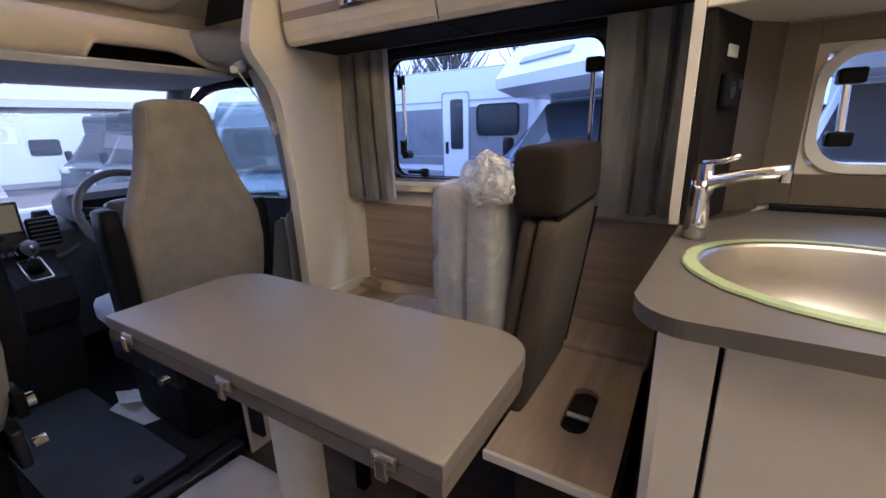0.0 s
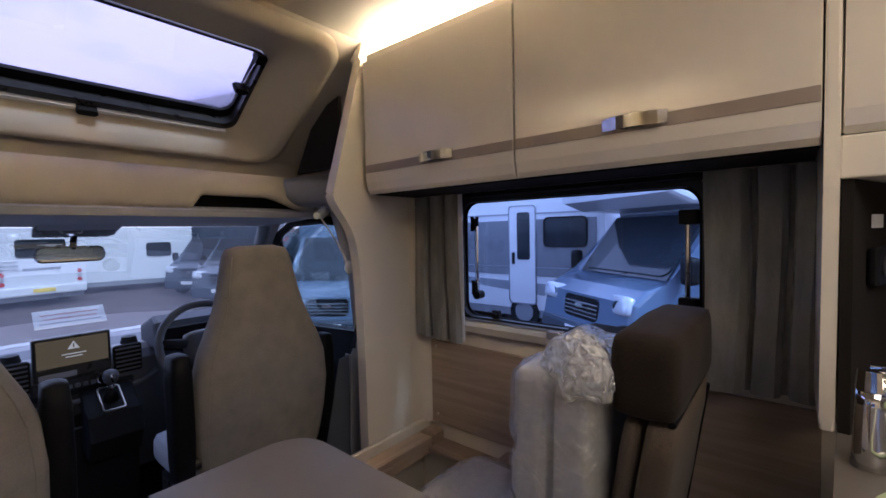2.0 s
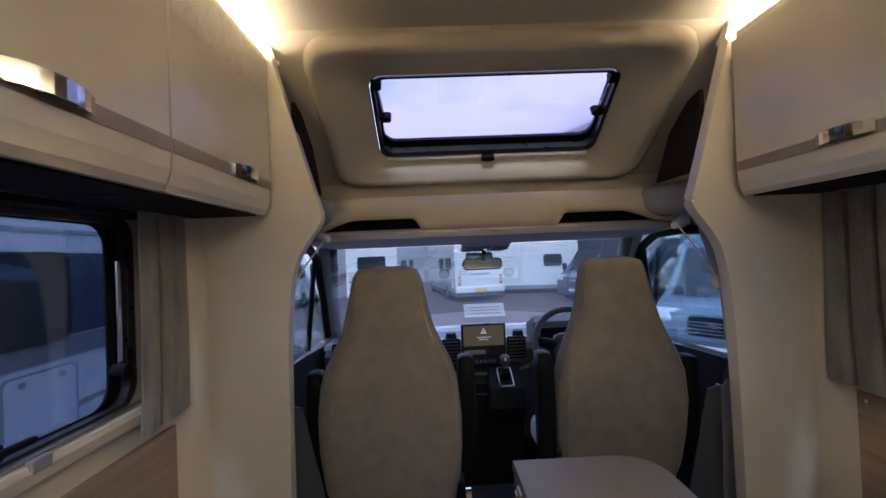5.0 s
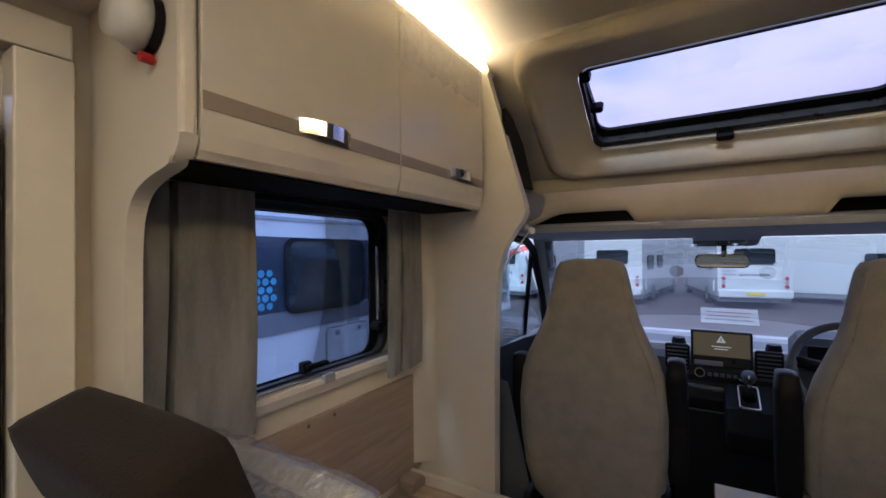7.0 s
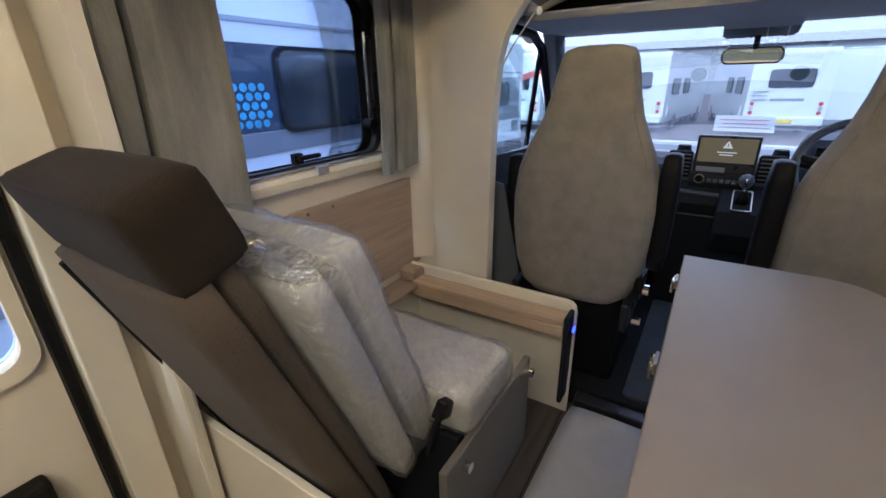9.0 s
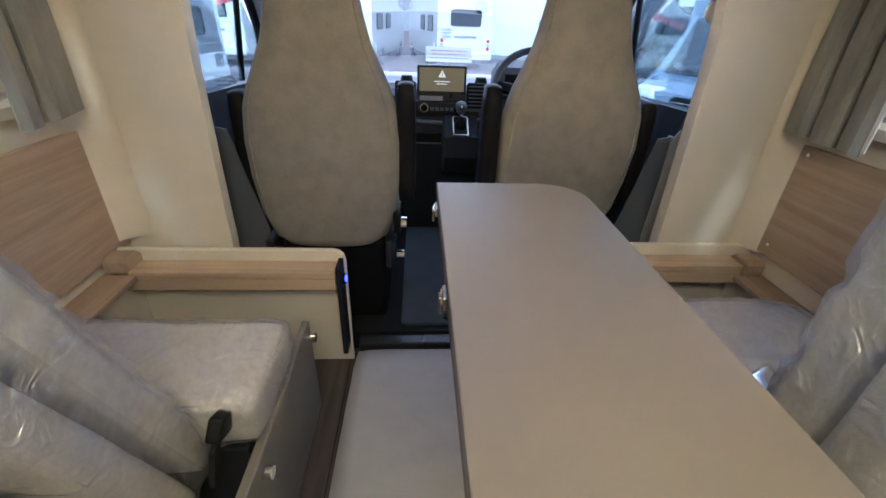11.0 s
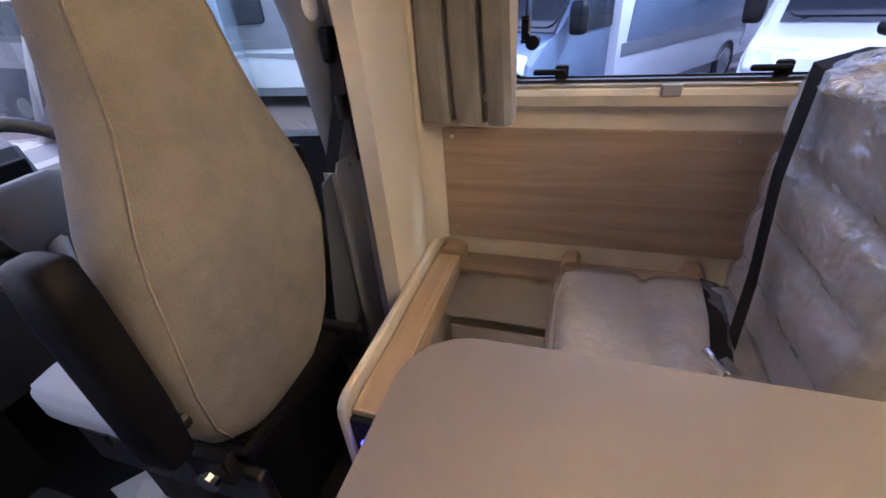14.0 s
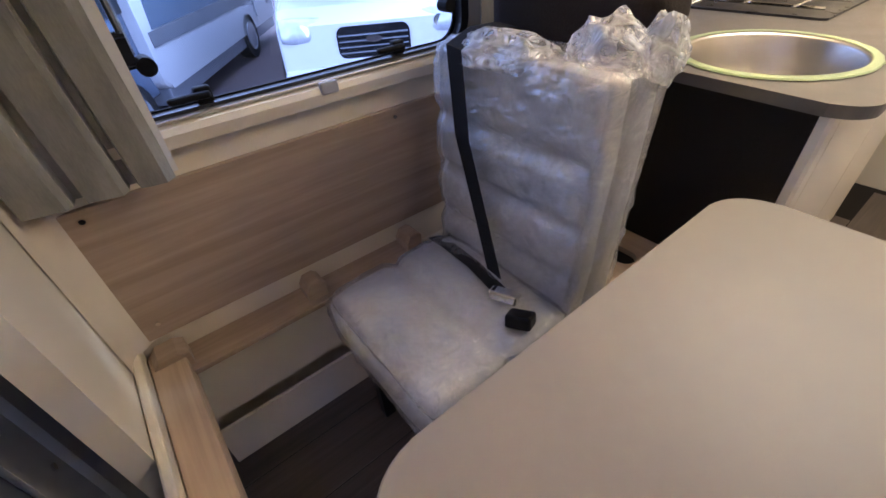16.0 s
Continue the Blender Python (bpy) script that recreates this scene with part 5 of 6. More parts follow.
sc = part("screen_housing", box(-0.115, 0.140, 2.455, 2.49, 0.745, 0.925, 0.008), SATINBLACK, db, "black screen housing")
part("display", box(-0.103, 0.128, 2.4515, 2.4548, 0.800, 0.913), SCREEN, sc, "lit amber-brown display")
tri_o = [(-0.007, 0.868), (0.033, 0.868), (0.013, 0.902)]
part("warning_sign", prism(tri_o, "y", 2.4498, 2.4512), SCREENW, sc, "white warning triangle")
part("sign_mark", box(0.011, 0.015, 2.4485, 2.4496, 0.874, 0.891), SCREEN, sc)
for zz, w in ((0.846, 0.08), (0.834, 0.055)):
    part("text_bar", box(0.013 - w / 2, 0.013 + w / 2, 2.4498, 2.4512, zz, zz + 0.004), SCREENW, sc)
part("media_strip", box(-0.10, 0.02, 2.4505, 2.4545, 0.752, 0.776, 0.003), GREYTRIM, sc, "grey button strip")
for xx in (-0.078, 0.10):
    k = part("knob", disc((xx, 2.430, 0.722), (0, 1, 0), 0.021, 0.03, 20), BLACK, db, "control knob with a chrome ring")
    part("knob_ring", ring([(xx + 0.023 * math.cos(a * math.tau / 20), 0.722 + 0.023 * math.sin(a * math.tau / 20)) for a in range(20)], [(xx + 0.018 * math.cos(a * math.tau / 20), 0.722 + 0.018 * math.sin(a * math.tau / 20)) for a in range(20)], "y", 2.412, 2.424), CHROME, k)
for xx in (-0.175, 0.20, -0.80, 0.80):
    v = part("vent", box(xx - 0.055, xx + 0.055, 2.452, 2.475, 0.715, 0.845, 0.012), BLACK, db, "black slatted air vent")
    for i in range(6):
        part("slat", box(xx - 0.046, xx + 0.046, 2.444, 2.4515, 0.730 + i * 0.019, 0.736 + i * 0.019), MIDTRIM, v)
part("clock_pod", disc((-0.17, 2.56, 0.845), (0, 0, 1), 0.035, 0.03, 20, 0.028), DARKTRIM, db)
part("clock_pod", disc((0.23, 2.56, 0.845), (0, 0, 1), 0.035, 0.03, 20, 0.028), DARKTRIM, db)
# instrument binnacle
part("binnacle", prism([(2.36, 0.80), (2.40, 0.93), (2.46, 0.955), (2.62, 0.90), (2.62, 0.80)], "x", 0.29, 0.59, 0.02, 2), MIDTRIM, db, "hooded instrument binnacle")
part("dial_face", box(0.32, 0.56, 2.352, 2.372, 0.815, 0.905, 0.005), BLACK, db)
st = thing("steering_wheel", (0.42, 2.15, 0.85), "dark four-spoke steering wheel with silver centre badge", "steering wheel")
SWM = pose(0.42, 2.12, 0.855, 62, 0, 0)
part("rim", turn(tube([(0.19 * math.cos(a * math.tau / 36), 0.19 * math.sin(a * math.tau / 36), 0) for a in range(36)], 0.0165, 10, closed=True), SWM), MIDTRIM, st, smooth=True)
part("hub", turn(pillow(-0.085, 0.085, -0.075, 0.06, -0.05, 0.005, 0.03, 5), SWM), MIDTRIM, st, smooth=True)
for a in (12, 168, 250, 290):
    w = radians(a)
    part("spoke", turn(tube([(0.06 * math.cos(w), 0.06 * math.sin(w), -0.015), (0.185 * math.cos(w), 0.185 * math.sin(w), 0)], [0.024, 0.014], 8), SWM), DARKTRIM if a < 200 else GREYTRIM, st, smooth=True)
part("badge", turn(prism([(0.028 * math.cos(a * math.tau / 20), 0.013 * math.sin(a * math.tau / 20)) for a in range(20)], "z", 0.004, 0.012), SWM), CHROME, st, "silver oval badge")
part("column", turn(tube([(0, 0, -0.04), (0, 0, -0.25)], 0.05, 12), SWM), BLACK, st, smooth=True)
for sx in (-1, 1):
    part("stalk", turn(tube([(sx * 0.04, 0.0, -0.06), (sx * 0.17, 0.03, -0.05)], [0.008, 0.011], 8), SWM), BLACK, st)
gl = thing("gear_lever", (0.11, 2.36, 0.55), "chrome-topped automatic gear lever in a silver-edged gate", "gear lever")
part("console", prism([(2.28, 0.50), (2.30, 0.60), (2.44, 0.68), (2.47, 0.68), (2.47, 0.45), (2.34, 0.40)], "x", 0.02, 0.21, 0.014), DARKTRIM, gl)
gp = pose(0.112, 2.362, 0.642, 30, 0, 0)
part("gate_frame", turn(ring(rrect(-0.040, 0.040, -0.070, 0.070, 0.012), rrect(-0.035, 0.035, -0.065, 0.065, 0.010), "z", -0.004, 0.008), gp), STEEL, gl, "silver gate frame")
part("gate", turn(prism(rrect(-0.0345, 0.0345, -0.0645, 0.0645, 0.01), "z", -0.006, 0.004), gp), BLACK, gl)
part("gaiter", tube([(0.112, 2.36, 0.640), (0.112, 2.356, 0.665), (0.111, 2.350, 0.690)], [0.030, 0.024, 0.014], 12), BLACK, gl, "black gaiter", smooth=True)
part("shaft", tube([(0.111, 2.350, 0.686), (0.110, 2.345, 0.720)], [0.011, 0.013], 12), CHROME, gl, "chrome collar", smooth=True)
kn = part("knob", tube([(0.110, 2.346, 0.714), (0.110, 2.342, 0.726), (0.109, 2.336, 0.745), (0.108, 2.330, 0.762), (0.108, 2.326, 0.772)], [0.016, 0.025, 0.030, 0.026, 0.012], 16), MIDTRIM, gl, "slate grey grip", smooth=True)
part("grip_band", tube([(0.110, 2.314, 0.728), (0.109, 2.305, 0.745), (0.108, 2.303, 0.760)], [0.006, 0.007, 0.005], 8), CHROME, kn, "chrome band", smooth=True)
# centre stack below the screen
part("stack_face", prism([(2.452, 0.655), (2.435, 0.70), (2.448, 0.742), (2.47, 0.742), (2.47, 0.655)], "x", -0.125, 0.15, 0.006), DARKTRIM, db, "dark control panel")
part("stack_lip", tube([(-0.40, 2.462, 0.715), (-0.26, 2.445, 0.672), (-0.15, 2.432, 0.650), (0.0, 2.428, 0.645), (0.16, 2.432, 0.650), (0.25, 2.445, 0.668), (0.31, 2.46, 0.70)], 0.011, 10), MIDTRIM, db, "slate sweeping lip", smooth=True)
part("storage_slot", box(-0.14, 0.015, 2.404, 2.42, 0.545, 0.60, 0.006), BLACK, db, "black storage slot")
part("slot_edge", box(-0.145, 0.02, 2.400, 2.412, 0.537, 0.544, 0.002), MIDTRIM, db)
for k in range(5):
    part("button", box(-0.045 + k * 0.026, -0.027 + k * 0.026, 2.428, 2.4345, 0.706, 0.722, 0.002), MIDTRIM, db)

mi = thing("rear_view_mirror", (0.03, 2.46, 1.22), "rear-view mirror on the windscreen", "mirror")
part("shell", prism(rrect(-0.092, 0.138, 1.233, 1.300, 0.028), "y", 2.452, 2.478, 0.006), BLACK, mi)
part("mirror_glass", prism(rrect(-0.085, 0.131, 1.239, 1.294, 0.024), "y", 2.448, 2.4515), mat("mirror_silver", (0.85, 0.86, 0.87), 0.03, 1.0, bump=0, vary=0.01, rough_vary=0.01), mi, "mirror glass")
part("stem", tube([(0.03, 2.47, 1.27), (0.03, 2.44, 1.32), (0.03, 2.42, 1.35)], 0.012, 8), BLACK, mi)
part("camera_pod", prism([(2.20, 1.405), (2.20, 1.388), (2.40, 1.345), (2.455, 1.338), (2.36, 1.395)], "x", -0.10, 0.16, 0.012), GREYTRIM, mi, "grey sensor housing")
for x0, x1 in ((-0.74, -0.13), (0.19, 0.76)):
    v = thing("sun_visor", ((x0 + x1) / 2, 2.25, 1.36), "grey folded sun visor under the headliner", "sun visor", "sun visors")
    part("flap", turn(box(x0, x1, -0.075, 0.075, -0.011, 0.011, 0.009), pose(0, 2.20, 1.398, -6, 0, 0)), GREYTRIM, v)
    part("rod", tube([(x0, 2.285, 1.389), (x1, 2.285, 1.389)], 0.006, 6), BLACK, v)
pp = thing("windscreen_notice", (0.06, 2.86, 0.92), "white paper notice with printed lines on the windscreen", "notice")
pm = Matrix.Translation((0.07, 2.868, 0.945)) @ Matrix.Rotation(radians(44), 4, "X")
part("sheet", turn(box(-0.135, 0.135, -0.055, 0.055, -0.001, 0.001), pm), PAPER, pp)
for k, (w, mm) in enumerate(((0.22, REDINK), (0.20, REDINK), (0.23, INK))):
    part("text_bar", turn(box(-w / 2, w / 2, 0.022 - k * 0.026, 0.027 - k * 0.026, 0.0012, 0.002), pm), mm, pp)
pb = thing("floor_papers", (0.28, 2.1, 0.0), "crumpled white papers on the cab floor beside the seat", "papers")
part("sheet", turn(prism([(-0.07, -0.10), (0.06, -0.11), (0.07, 0.10), (-0.05, 0.11)], "z", 0, 0.004), pose(0.22, 1.98, 0.03, 16, -14, 20)), PAPER, pb)
part("sheet", turn(prism([(-0.07, -0.09), (0.06, -0.10), (0.05, 0.08), (-0.06, 0.09)], "z", 0, 0.003), pose(0.24, 2.08, 0.045, -8, 18, -15)), PAPER, pb)

# seat belts and brackets at the door pillars
for s in (1, -1):
    y = 1.565
    b = thing("cab_seat_belt", (s * 0.83, y, 0.4), "black cab belt with its upper loop and pull-cord blind fixing", "seat belt", "cab seat belts")
    part("upper_anchor", box(s * 0.875 - 0.025, s * 0.875 + 0.025, y + 0.02, y + 0.05, 1.06, 1.14, 0.01), BLACK, b)
    part("strap", strap([(s * 0.865, y + 0.01, 1.10), (s * 0.85, y + 0.03, 0.95), (s * 0.845, y + 0.085, 0.80), (s * 0.83, y + 0.10, 0.50)], (0.3 * s, 1, 0), 0.046), BELT, b)
    part("strap", strap([(s * 0.87, y + 0.02, 1.10), (s * 0.885, y + 0.01, 0.95), (s * 0.89, y + 0.01, 0.80)], (0.5 * s, 1, 0), 0.046), BELT, b)
    part("buckle_tongue", box(s * 0.85 - 0.02, s * 0.85 + 0.02, y + 0.005, y + 0.025, 0.93, 0.99, 0.006), SATINBLACK, b)
    c = thing("pull_cord", (s * 0.64, y, 1.40), "grey swivel holder with a hanging cord and white bead", "blind cord", "blind cords")
    part("holder", tube([(s * 0.64, y + 0.01, 1.405), (s * 0.66, y + 0.02, 1.41), (s * 0.70, y + 0.05, 1.425)], [0.014, 0.020, 0.022], 12), GREYTRIM, c, smooth=True)
    part("lens", disc((s * 0.632, y + 0.004, 1.402), (s, 0.5, 0), 0.013, 0.012, 14), WHITEP, c)
    part("cord", tube([(s * 0.645, y, 1.395), (s * 0.72, y + 0.005, 1.30), (s * 0.78, y + 0.01, 1.20)], 0.003, 6), WHITEP, c)
    bm = bmesh.new()
    bmesh.ops.create_uvsphere(bm, u_segments=14, v_segments=10, radius=0.022)
    part("bead", turn(bm, Matrix.Translation((s * 0.785, y + 0.01, 1.185)) @ Matrix.Diagonal((0.9, 0.7, 1.3, 1))), WHITEP, c, "cream plastic bead", smooth=True)
    g = thing("pillar_bracket", (s * 0.82, 1.55, 0.0), "grey painted steel bracket screwed behind the pillar panel", "bracket", "pillar brackets")
    part("plate", prism([(s * 0.815, 0.0), (s * 0.80, 0.40), (s * 0.815, 0.79), (s * 0.83, 0.815), (s * 0.925, 0.815), (s * 0.925, 0.0)], "y", 1.618, 1.623), GREYMETAL, g, "pale grey steel plate")
    part("side_plate", prism([(s * 0.68, 0.0), (s * 0.68, 0.40), (s * 0.765, 0.78), (s * 0.814, 0.79), (s * 0.814, 0.0)], "y", 1.634, 1.639), MIDTRIM, g, "slate plastic side plate")
    part("return_flange", box(*sorted((s * 0.815, s * 0.820)), 1.624, 1.66, 0.0, 0.79), GREYMETAL, g)
    for z in (0.79, 0.45, 0.2):
        part("screw", disc((s * 0.885, 1.616, z), (0, 1, 0), 0.008, 0.006, 12), CHROME, g)

# ---------------------------------------------------------------- outside
bo = solo("own_bonnet", prism([(3.01, 0.60), (3.01, 0.812), (3.06, 0.818), (3.25, 0.775), (3.50, 0.67), (3.55, 0.50)], "x", -0.92, 0.92, 0.03, 2), VANWHITE, "white bonnet edge beyond the windscreen", "bonnet", kind="structure")
GZ = -0.75
gr = part("ground", box(-400, 400, -400, 400, GZ - 0.3, GZ), ASPHALT)
tagged(gr, "reddish-brown asphalt sales yard", "ground", kind="structure")


def wheel(c, axis, r, parent):
    w = part("wheel", disc(c, axis, r, 0.2, 24), TYRE, parent, "black tyre")
    n = Vector(axis).normalized()
    part("rim", disc(Vector(c) + n * 0.09, axis, r * 0.62, 0.05, 20), VANMID, w, "grey wheel rim")


def coach(pose_m, L, H, label, graphic=None, door=True, win=(), rear=False, cab=None, height_over=None, side=1, paint=VANWHITE, door_x=0.0, band=(1.15, 2.0), dots=None, hatch=None):
    """A coachbuilt motorhome: x is its length (nose at +x), its shown flank at y = -side*1.1."""
    ob = thing("motorhome", (0, 0, 0), label, "motorhome", "parked motorhomes")
    wd = 1.1
    body_front = L / 2 - (1.5 if cab else 0)
    pts = rrect(-L / 2, body_front, 0.40, H, 0.16, 5)
    part("body", prism(pts, "y", -wd, wd, 0.05, 2), paint, ob)
    part("skirt", box(-L / 2 + 0.1, body_front - 0.1, -wd + 0.03, wd - 0.03, 0.22, 0.42, 0.02), VANMID, ob)
    for f in (-1, 1):
        yy = f * wd
        e = f * 0.012

        def flat(name, pts, mtl, depth=1.0, parent=ob):
            return part(name, prism(pts, "y", *sorted((yy - e * 0.5, yy + e * depth))), mtl, parent)
        if graphic:
            flat("graphic", [(-L / 2 + 0.15, band[0]), (body_front - 0.2, band[0]), (body_front - 0.3, band[1] - 0.05), (-L / 2 + 0.15, band[1])], graphic)
            flat("stripe", [(-L / 2 + 0.1, band[1] + 0.10), (body_front - 0.1, band[1] + 0.10), (body_front - 0.1, band[1] + 0.13), (-L / 2 + 0.1, band[1] + 0.13)], VANMID)
            flat("stripe", [(-L / 2 + 0.1, band[0] - 0.20), (body_front - 0.1, band[0] - 0.16), (body_front - 0.1, band[0] - 0.01), (-L / 2 + 0.1, band[0] - 0.01)], VANGREY)
            flat("graphic", [(-L / 2 + 0.15, 0.62), (body_front - 0.9, 1.05), (body_front - 0.4, 1.10), (-L / 2 + 0.15, 0.92)], VANMID, 0.8)
        for x0, x1, z0, z1 in win:
            w = flat("window", rrect(x0, x1, z0, z1, 0.09), CARGLASS, 2.6)
            part("window_frame", ring(rrect(x0 - 0.03, x1 + 0.03, z0 - 0.03, z1 + 0.03, 0.11), rrect(x0, x1, z0, z1, 0.09), "y", *sorted((yy, yy + e * 3.2))), BLACK, w)
        if door:
            dx = door_x
            d = part("door", ring(rrect(dx + 0.2, dx + 0.85, 0.5, 2.6, 0.08), rrect(dx + 0.222, dx + 0.828, 0.522, 2.578, 0.075), "y", *sorted((yy, yy + e * 3.0))), VANMID, ob, "grey door outline")
            part("door_leaf", prism(rrect(dx + 0.225, dx + 0.825, 0.525, 2.575, 0.075), "y", *sorted((yy, yy + e * 2.2))), paint, d)
            part("door_window", prism(rrect(dx + 0.34, dx + 0.64, 1.45, 2.45, 0.05), "y", *sorted((yy, yy + e * 3.2))), CARGLASS, d)
            part("door_handle", box(dx + 0.70, dx + 0.77, *sorted((yy, yy + e * 4)), 1.35, 1.6, 0.01), BLACK, d)
        wheel((-L / 2 + 1.7, yy - f * 0.1, 0.34), (0, f, 0), 0.34, ob)
        wheel((L / 2 - 0.85, yy - f * 0.1, 0.34), (0, f, 0), 0.34, ob)
        flat("locker_door", rrect(-L / 2 + 0.5, -L / 2 + 1.2, 0.55, 0.95, 0.04), paint, 2.2)
    if dots:
        x0, x1, z0, z1 = dots
        bm = bmesh.new()
        nx, nz = int((x1 - x0) / 0.075), int((z1 - z0) / 0.065)
        for i in range(nx):
            for k in range(nz):
                rr = 0.034 * (0.35 + 0.65 * (0.5 + 0.5 * noise.noise((i * 0.22, k * 0.3, 4))) + 0.25 * (i / nx - 0.5))
                cx, cz = x0 + (i + 0.5 * (k % 2)) * 0.075, z0 + k * 0.065
                prism([(cx + rr * math.cos(w * math.tau / 8), cz + rr * math.sin(w * math.tau / 8)) for w in range(8)], "y", -wd - 0.0135, -wd - 0.012, bm=bm)
        tagged(part("halftone_dots", bm, TEAL, ob, "pale blue halftone dots"), kind="stuff")
    if hatch:
        x0, x1, z0, z1 = hatch
        h = part("service_hatch", prism(rrect(x0, x1, z0, z1, 0.05), "y", -wd - 0.012, -wd + 0.01), paint, ob)
        part("hatch_seal", ring(rrect(x0 - 0.012, x1 + 0.012, z0 - 0.012, z1 + 0.012, 0.06), rrect(x0, x1, z0, z1, 0.05), "y", -wd - 0.013, -wd), VANMID, h)
        for xx in (x0 + 0.12, x1 - 0.12):
            part("hatch_lock", disc((xx, -wd - 0.015, z1 - 0.05), (0, 1, 0), 0.025, 0.012, 12), VANMID, h)
    part("roof_rail", box(-L / 2 + 0.3, body_front - 0.2, -0.9, 0.9, H, H + 0.06, 0.02), VANMID, ob)
    # rear end
    xr = -L / 2
    part("rear_window", prism(rrect(-0.6, 0.6, 1.55, 2.1, 0.1), "x", xr - 0.03, xr + 0.02), CARGLASS, ob)
    part("bumper", box(xr - 0.10, xr + 0.05, -1.08, 1.08, 0.38, 0.66, 0.05), paint, ob)
    for yy in (-0.92, 0.92):
        for zz in (0.78, 0.92, 1.06):
            part("tail_lamp", disc((xr - 0.012, yy, zz), (-1, 0, 0), 0.06, 0.05, 16), REDLENS_REFLECT if zz != 0.92 else LIGHTGLASS, ob)
    part("number_plate", box(xr - 0.125, xr - 0.09, -0.26, 0.26, 0.47, 0.58), AMBER, ob, "yellow rear number plate")
    part("badge_bar", box(xr - 0.006, xr + 0.01, -0.45, 0.45, 1.14, 1.22), VANMID, ob, "row of dark raised badge letters as a bar")
    for zz in (1.2, 1.32, 1.44):
        part("rack_bar", tube([(xr - 0.05, 0.55, zz), (xr - 0.05, 0.98, zz)], 0.012, 6), VANMID, ob)
    if cab:
        xf = L / 2
        pr = [(body_front - 0.1, 0.35), (xf - 0.02, 0.35), (xf + 0.02, 0.60), (xf - 0.05, 0.98), (xf - 0.25, 1.12), (xf - 0.62, 1.20), (xf - 1.30, 2.02), (body_front - 0.1, 2.10)]
        part("cab", prism(pr, "y", -0.98, 0.98, 0.07, 3), cab, ob)
        part("windscreen", prism([(xf - 0.60, 1.215), (xf - 1.26, 2.01), (xf - 1.28, 2.0), (xf - 0.64, 1.20)], "y", -0.86, 0.86), CARGLASS, ob)
        bw = turn(prism(rrect(-0.84, 0.84, -0.46, 0.46, 0.12), "z", 0, 0.02), Matrix.Translation((xf - 0.93, 0, 1.605)) @ Matrix.Rotation(radians(50), 4, "Y") @ Matrix.Rotation(radians(90), 4, "Z"))
        part("screen_glass", bw, CARGLASS, ob)
        for yy in (-1, 1):
            part("side_glass", prism([(xf - 0.75, 1.18), (xf - 1.30, 1.85), (xf - 1.5, 1.9), (xf - 1.5, 1.2)], "y", *sorted((yy * 0.975, yy * 1.0))), CARGLASS, ob)
            hl = turn(pillow(-0.05, 0.05, -0.26, 0.26, -0.11, 0.11, 0.04, 4), Matrix.Translation((xf - 0.10, yy * 0.68, 0.93)) @ Matrix.Rotation(radians(-18), 4, "Y") @ Matrix.Rotation(radians(yy * -14), 4, "Z"))
            h = part("headlamp", hl, LIGHTGLASS, ob, "clear headlamp", smooth=True)
            part("lamp_core", disc((xf - 0.055, yy * 0.70, 0.93), (1, 0, 0.2), 0.06, 0.05, 16), CHROME, h)
            part("mirror", pillow(xf - 0.75, xf - 0.62, yy * 1.12 - 0.08, yy * 1.12 + 0.08, 1.2, 1.5, 0.04, 4), BLACK, ob, smooth=True)
        gq = part("grille", turn(prism(rrect(-0.38, 0.38, -0.15, 0.15, 0.08), "z", 0, 0.03), Matrix.Translation((xf - 0.035, 0, 0.80)) @ Matrix.Rotation(radians(84), 4, "Y") @ Matrix.Rotation(radians(90), 4, "Z")), BLACK, ob, "black hexagonal grille")
        for k in range(4):
            part("grille_bar", box(xf - 0.03, xf + 0.012, -0.36, 0.36, 0.70 + 0.055 * k, 0.712 + 0.055 * k), VANMID, gq)
        part("badge", turn(prism([(0.085 * math.cos(a * math.tau / 20), 0.035 * math.sin(a * math.tau / 20)) for a in range(20)], "z", 0, 0.02), Matrix.Translation((xf + 0.005, 0, 0.83)) @ Matrix.Rotation(radians(90), 4, "Y") @ Matrix.Rotation(radians(90), 4, "Z")), CHROME, gq, "plain oval badge")
        part("front_bumper", box(xf - 0.12, xf + 0.06, -0.98, 0.98, 0.25, 0.60, 0.06), cab if cab is not VANBLUE else VANDARK, ob)
        part("front_plate", box(xf + 0.055, xf + 0.075, -0.26, 0.26, 0.42, 0.53), PAPER, ob)
        for a0, a1 in ((-0.7, 0.0), (0.1, 0.8)):
            part("wiper", tube([(xf - 0.62, a0, 1.23), (xf - 0.80, a1, 1.44)], 0.012, 6), BLACK, ob)
        if height_over:
            lp = [(body_front - 0.2, 2.08), (xf - 0.75, 2.12), (xf - 0.40, 2.25), (xf - 0.38, 2.40), (xf - 0.75, 2.85), (body_front - 0.2, H)]
            part("overcab", prism(lp, "y", -wd, wd, 0.08, 3), paint, ob, "white overcab bulge")
            part("badge_bar", turn(box(-0.02, 0.02, -0.55, 0.55, -0.05, 0.05), Matrix.Translation((xf - 0.53, 0, 2.60)) @ Matrix.Rotation(radians(-40), 4, "Y")), VANMID, ob, "grey raised badge bar")
    ob.matrix_basis = pose_m
    return ob


WINS = ((-2.6, -1.7, 1.35, 1.85), (-0.9, -0.1, 1.35, 1.85))
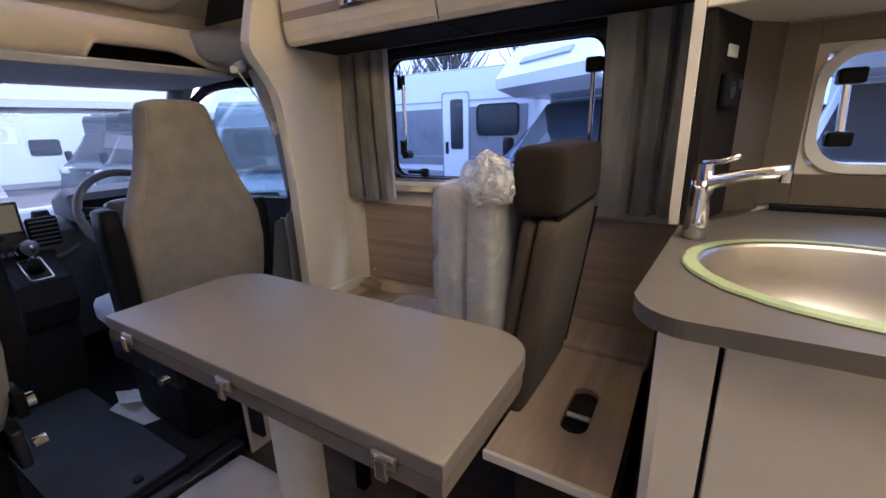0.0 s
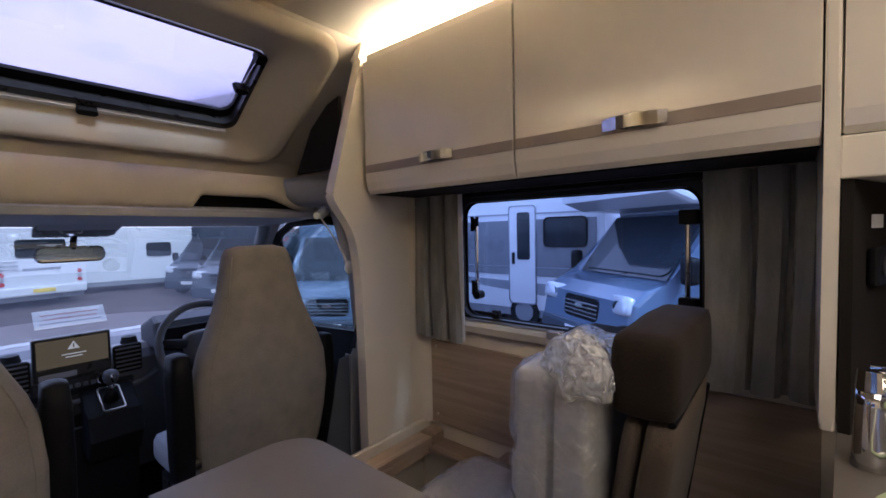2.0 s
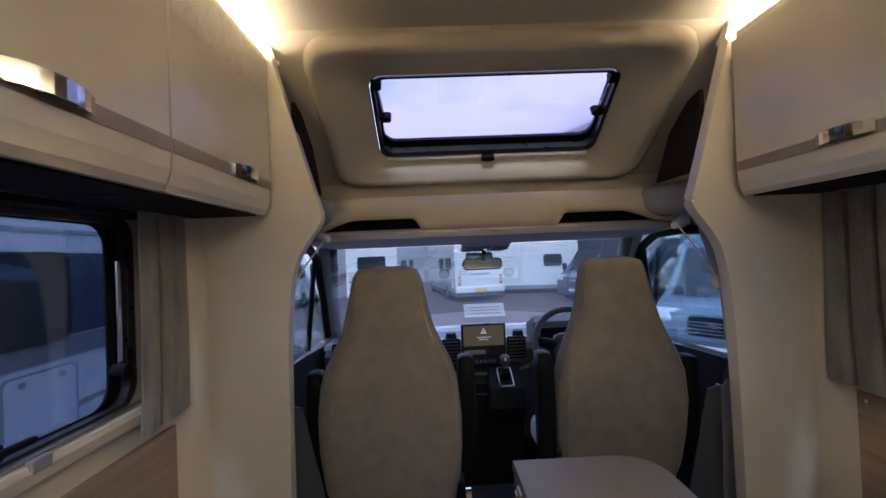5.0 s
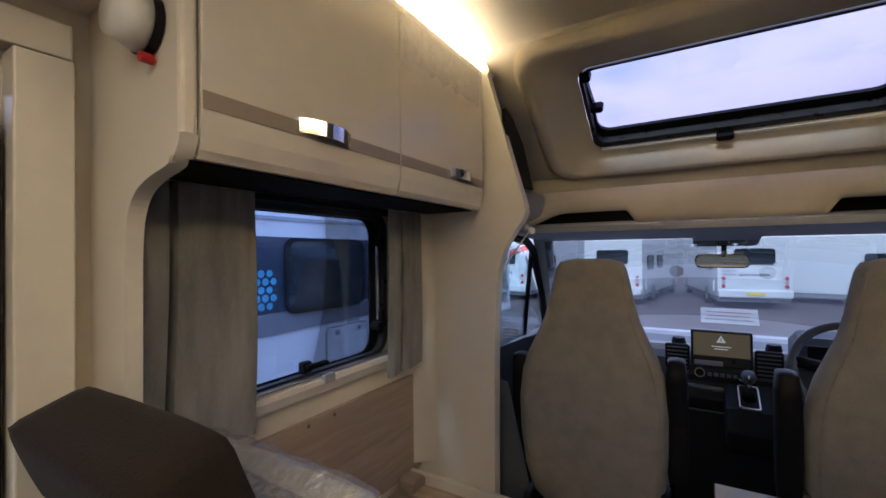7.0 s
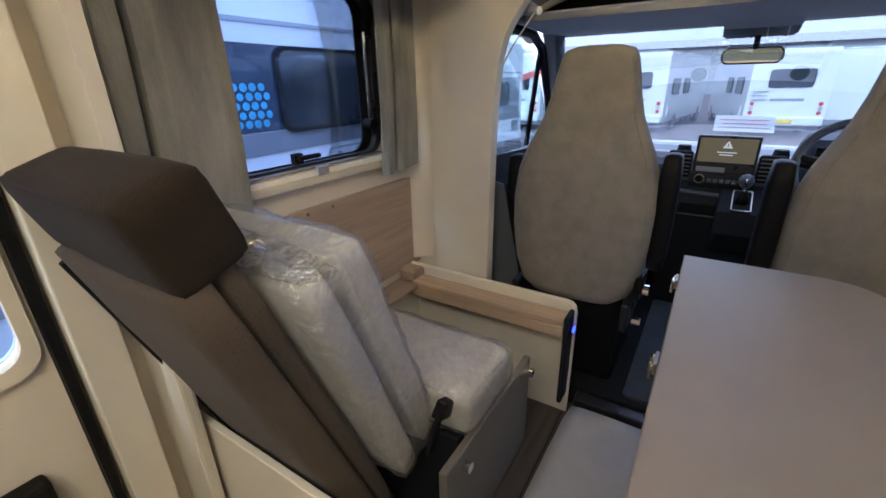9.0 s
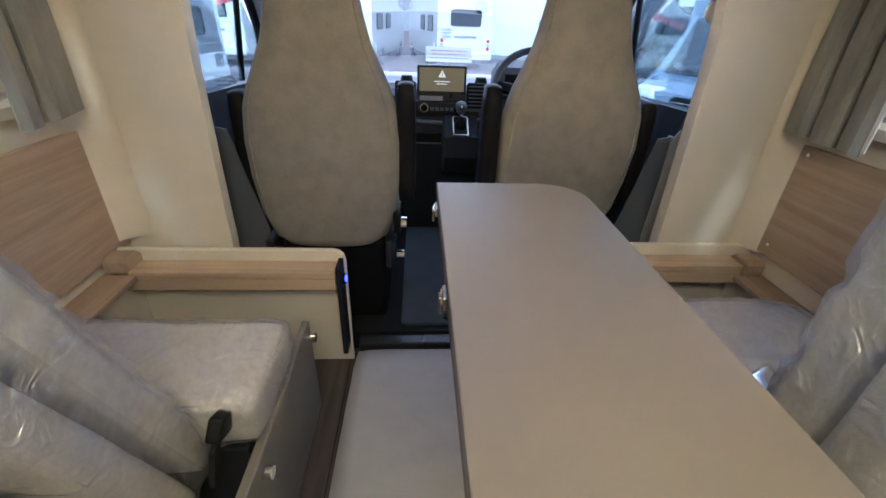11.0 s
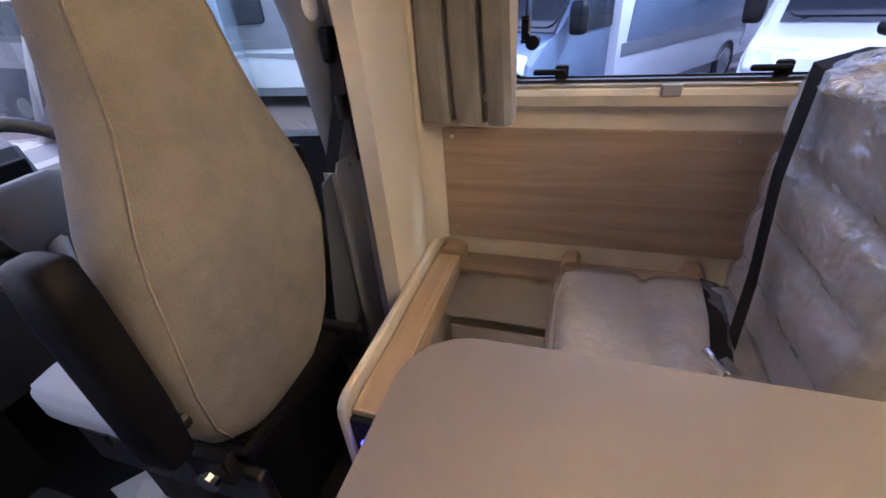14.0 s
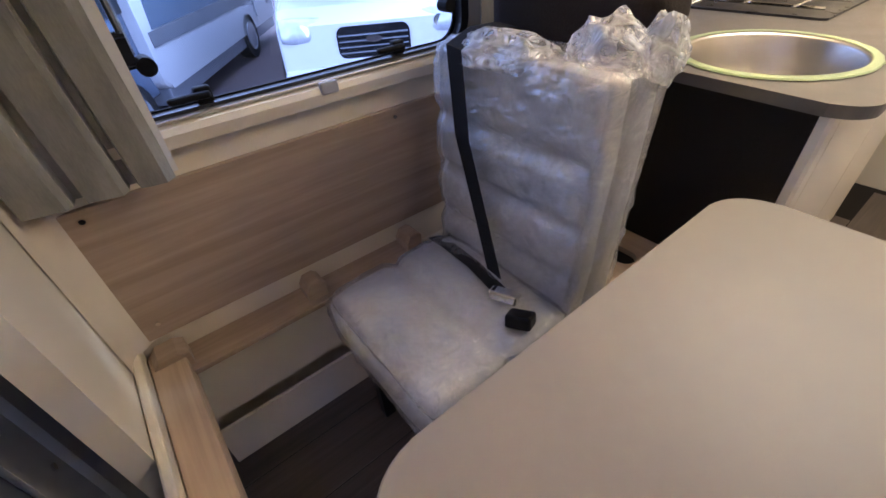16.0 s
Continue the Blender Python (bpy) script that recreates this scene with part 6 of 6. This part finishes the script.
# flank-on motorhome and overcab motorhome beyond the dinette window
coach(pose(8.7, 5.9, GZ, 0, 0, 90), 6.2, 3.0, "white motorhome with grey graphics and a side door, parked flank-on", VANGREY, True, ((-2.75, -1.9, 1.75, 2.3), (1.0, 2.0, 1.6, 2.15)), door_x=-1.9, band=(1.3, 2.3))
BIG = Matrix.Diagonal((1.12, 1.12, 1.12, 1))
coach(pose(8.75, 0.52, GZ, 0, 0, 145) @ BIG, 6.4, 2.75, "white overcab motorhome with a blue-grey cab facing the yard", VANBLUE, False, WINS, cab=VANBLUE, height_over=True, band=(1.0, 1.75))
coach(pose(7.9, -3.27, GZ, 0, 0, 150) @ BIG, 6.4, 2.6, "white motorhome with a hexagonal grille facing the window", VANGREY, True, WINS, cab=VANWHITE, height_over=True)
# row ahead, seen from behind through the windscreen
coach(pose(-2.4, 21.0, GZ, 0, 0, 82), 6.8, 2.75, "white motorhome seen from behind with a yellow number plate", None, False, WINS)
coach(pose(1.1, 21.4, GZ, 0, 0, 100), 6.8, 2.7, "white camper van seen from behind with a yellow number plate", None, False, WINS)
coach(pose(5.2, 21.5, GZ, 0, 0, 170), 6.4, 2.7, "white motorhome parked flank-on", None, False, WINS)
coach(pose(-7.0, 20.5, GZ, 0, 0, 86), 7.0, 2.9, "white motorhome with a red banner on its back", None, False, WINS)
# dark vans with their noses towards the yard
coach(pose(7.9, 17.9, GZ, 0, 0, 210), 6.2, 2.6, "dark blue panel van facing the yard", None, False, (), cab=VANDARK, paint=VANDARK)
coach(pose(7.6, 14.6, GZ, 0, 0, 210), 6.2, 2.6, "dark grey panel van facing the yard", None, False, (), cab=VANDARK, paint=VANDARK)
coach(pose(8.6, 11.2, GZ, 0, 0, 210), 6.2, 2.75, "white motorhome with a grey cab facing the yard", None, False, WINS, cab=VANMID, height_over=True)
coach(pose(6.2, 7.9, GZ, 0, 0, 215), 5.6, 2.4, "blue van beside the driver's window", None, False, (), cab=VANBLUE, paint=VANBLUE)
# close neighbour beyond the left window
coach(pose(-4.1, 0.8, GZ, 0, 0, 90), 7.2, 2.85, "white motorhome with navy band and blue halftone dots parked alongside", NAVY, False, ((1.52, 2.42, 1.60, 2.18), (-2.2, -1.2, 1.6, 2.1)), band=(1.60, 2.25), dots=(-0.3, 1.46, 1.66, 2.02), hatch=(1.96, 2.5, 0.90, 1.38))
coach(pose(-6.4, 8.5, GZ, 0, 0, 260), 6.6, 2.8, "white motorhome facing away beside the row", VANGREY, True, WINS)
bn = solo("sale_banner", turn(box(-0.9, 0.9, -0.01, 0.01, -0.11, 0.11), pose(-6.8, 16.93, GZ + 2.05, 0, -16, 0)), REDINK, "red banner strip on the back of a motorhome", "banner")
# far building and bare trees closing the yard
bd = thing("warehouse", (10, 60, GZ), "grey clad warehouse far behind the vehicles", "building")
part("wall", box(-40, 60, 60, 75, GZ, GZ + 5.0), BUILD, bd)
part("roof", prism([(59.5, GZ + 5.0), (75.5, GZ + 5.0), (67.5, GZ + 6.3)], "x", -40.5, 60.5), VANMID, bd)
for i in range(12):
    part("roller_door", box(-36 + i * 8, -32 + i * 8, 59.9, 60.02, GZ, GZ + 3.6), VANMID if i % 3 else VANWHITE, bd)


def bare_tree(x, y, h, seed):
    rnd = random.Random(seed)
    ob = thing("tree", (x, y, GZ), "bare winter tree behind the yard", "tree", "trees behind the yard")
    part("trunk", tube([(x, y, GZ), (x + 0.1, y, GZ + h * 0.3), (x - 0.1, y, GZ + h * 0.55)], [0.22, 0.16, 0.08], 8), LEAF, ob)
    bm = bmesh.new()
    for k in range(150):
        a, z0 = rnd.random() * math.tau, GZ + h * (0.28 + 0.4 * rnd.random())
        L = h * (0.12 + 0.28 * rnd.random())
        p0 = Vector((x + 0.3 * math.cos(a) * rnd.random() * 4, y + 0.3 * math.sin(a) * rnd.random() * 4, z0))
        p1 = p0 + Vector((math.cos(a) * L * 0.5, math.sin(a) * L * 0.5, L * 0.6))
        p2 = p1 + Vector((math.cos(a + 0.6) * L * 0.25, math.sin(a + 0.6) * L * 0.25, L * 0.45))
        tube([p0, p1, p2], [0.05, 0.03, 0.01], 4, bm)
    part("crown", bm, LEAF, ob, "fine bare branches")


for i in range(9):
    bare_tree(22 + (i % 3) * 2.0, -14 + i * 4.5, 6.5 + (i * 7 % 4), i)
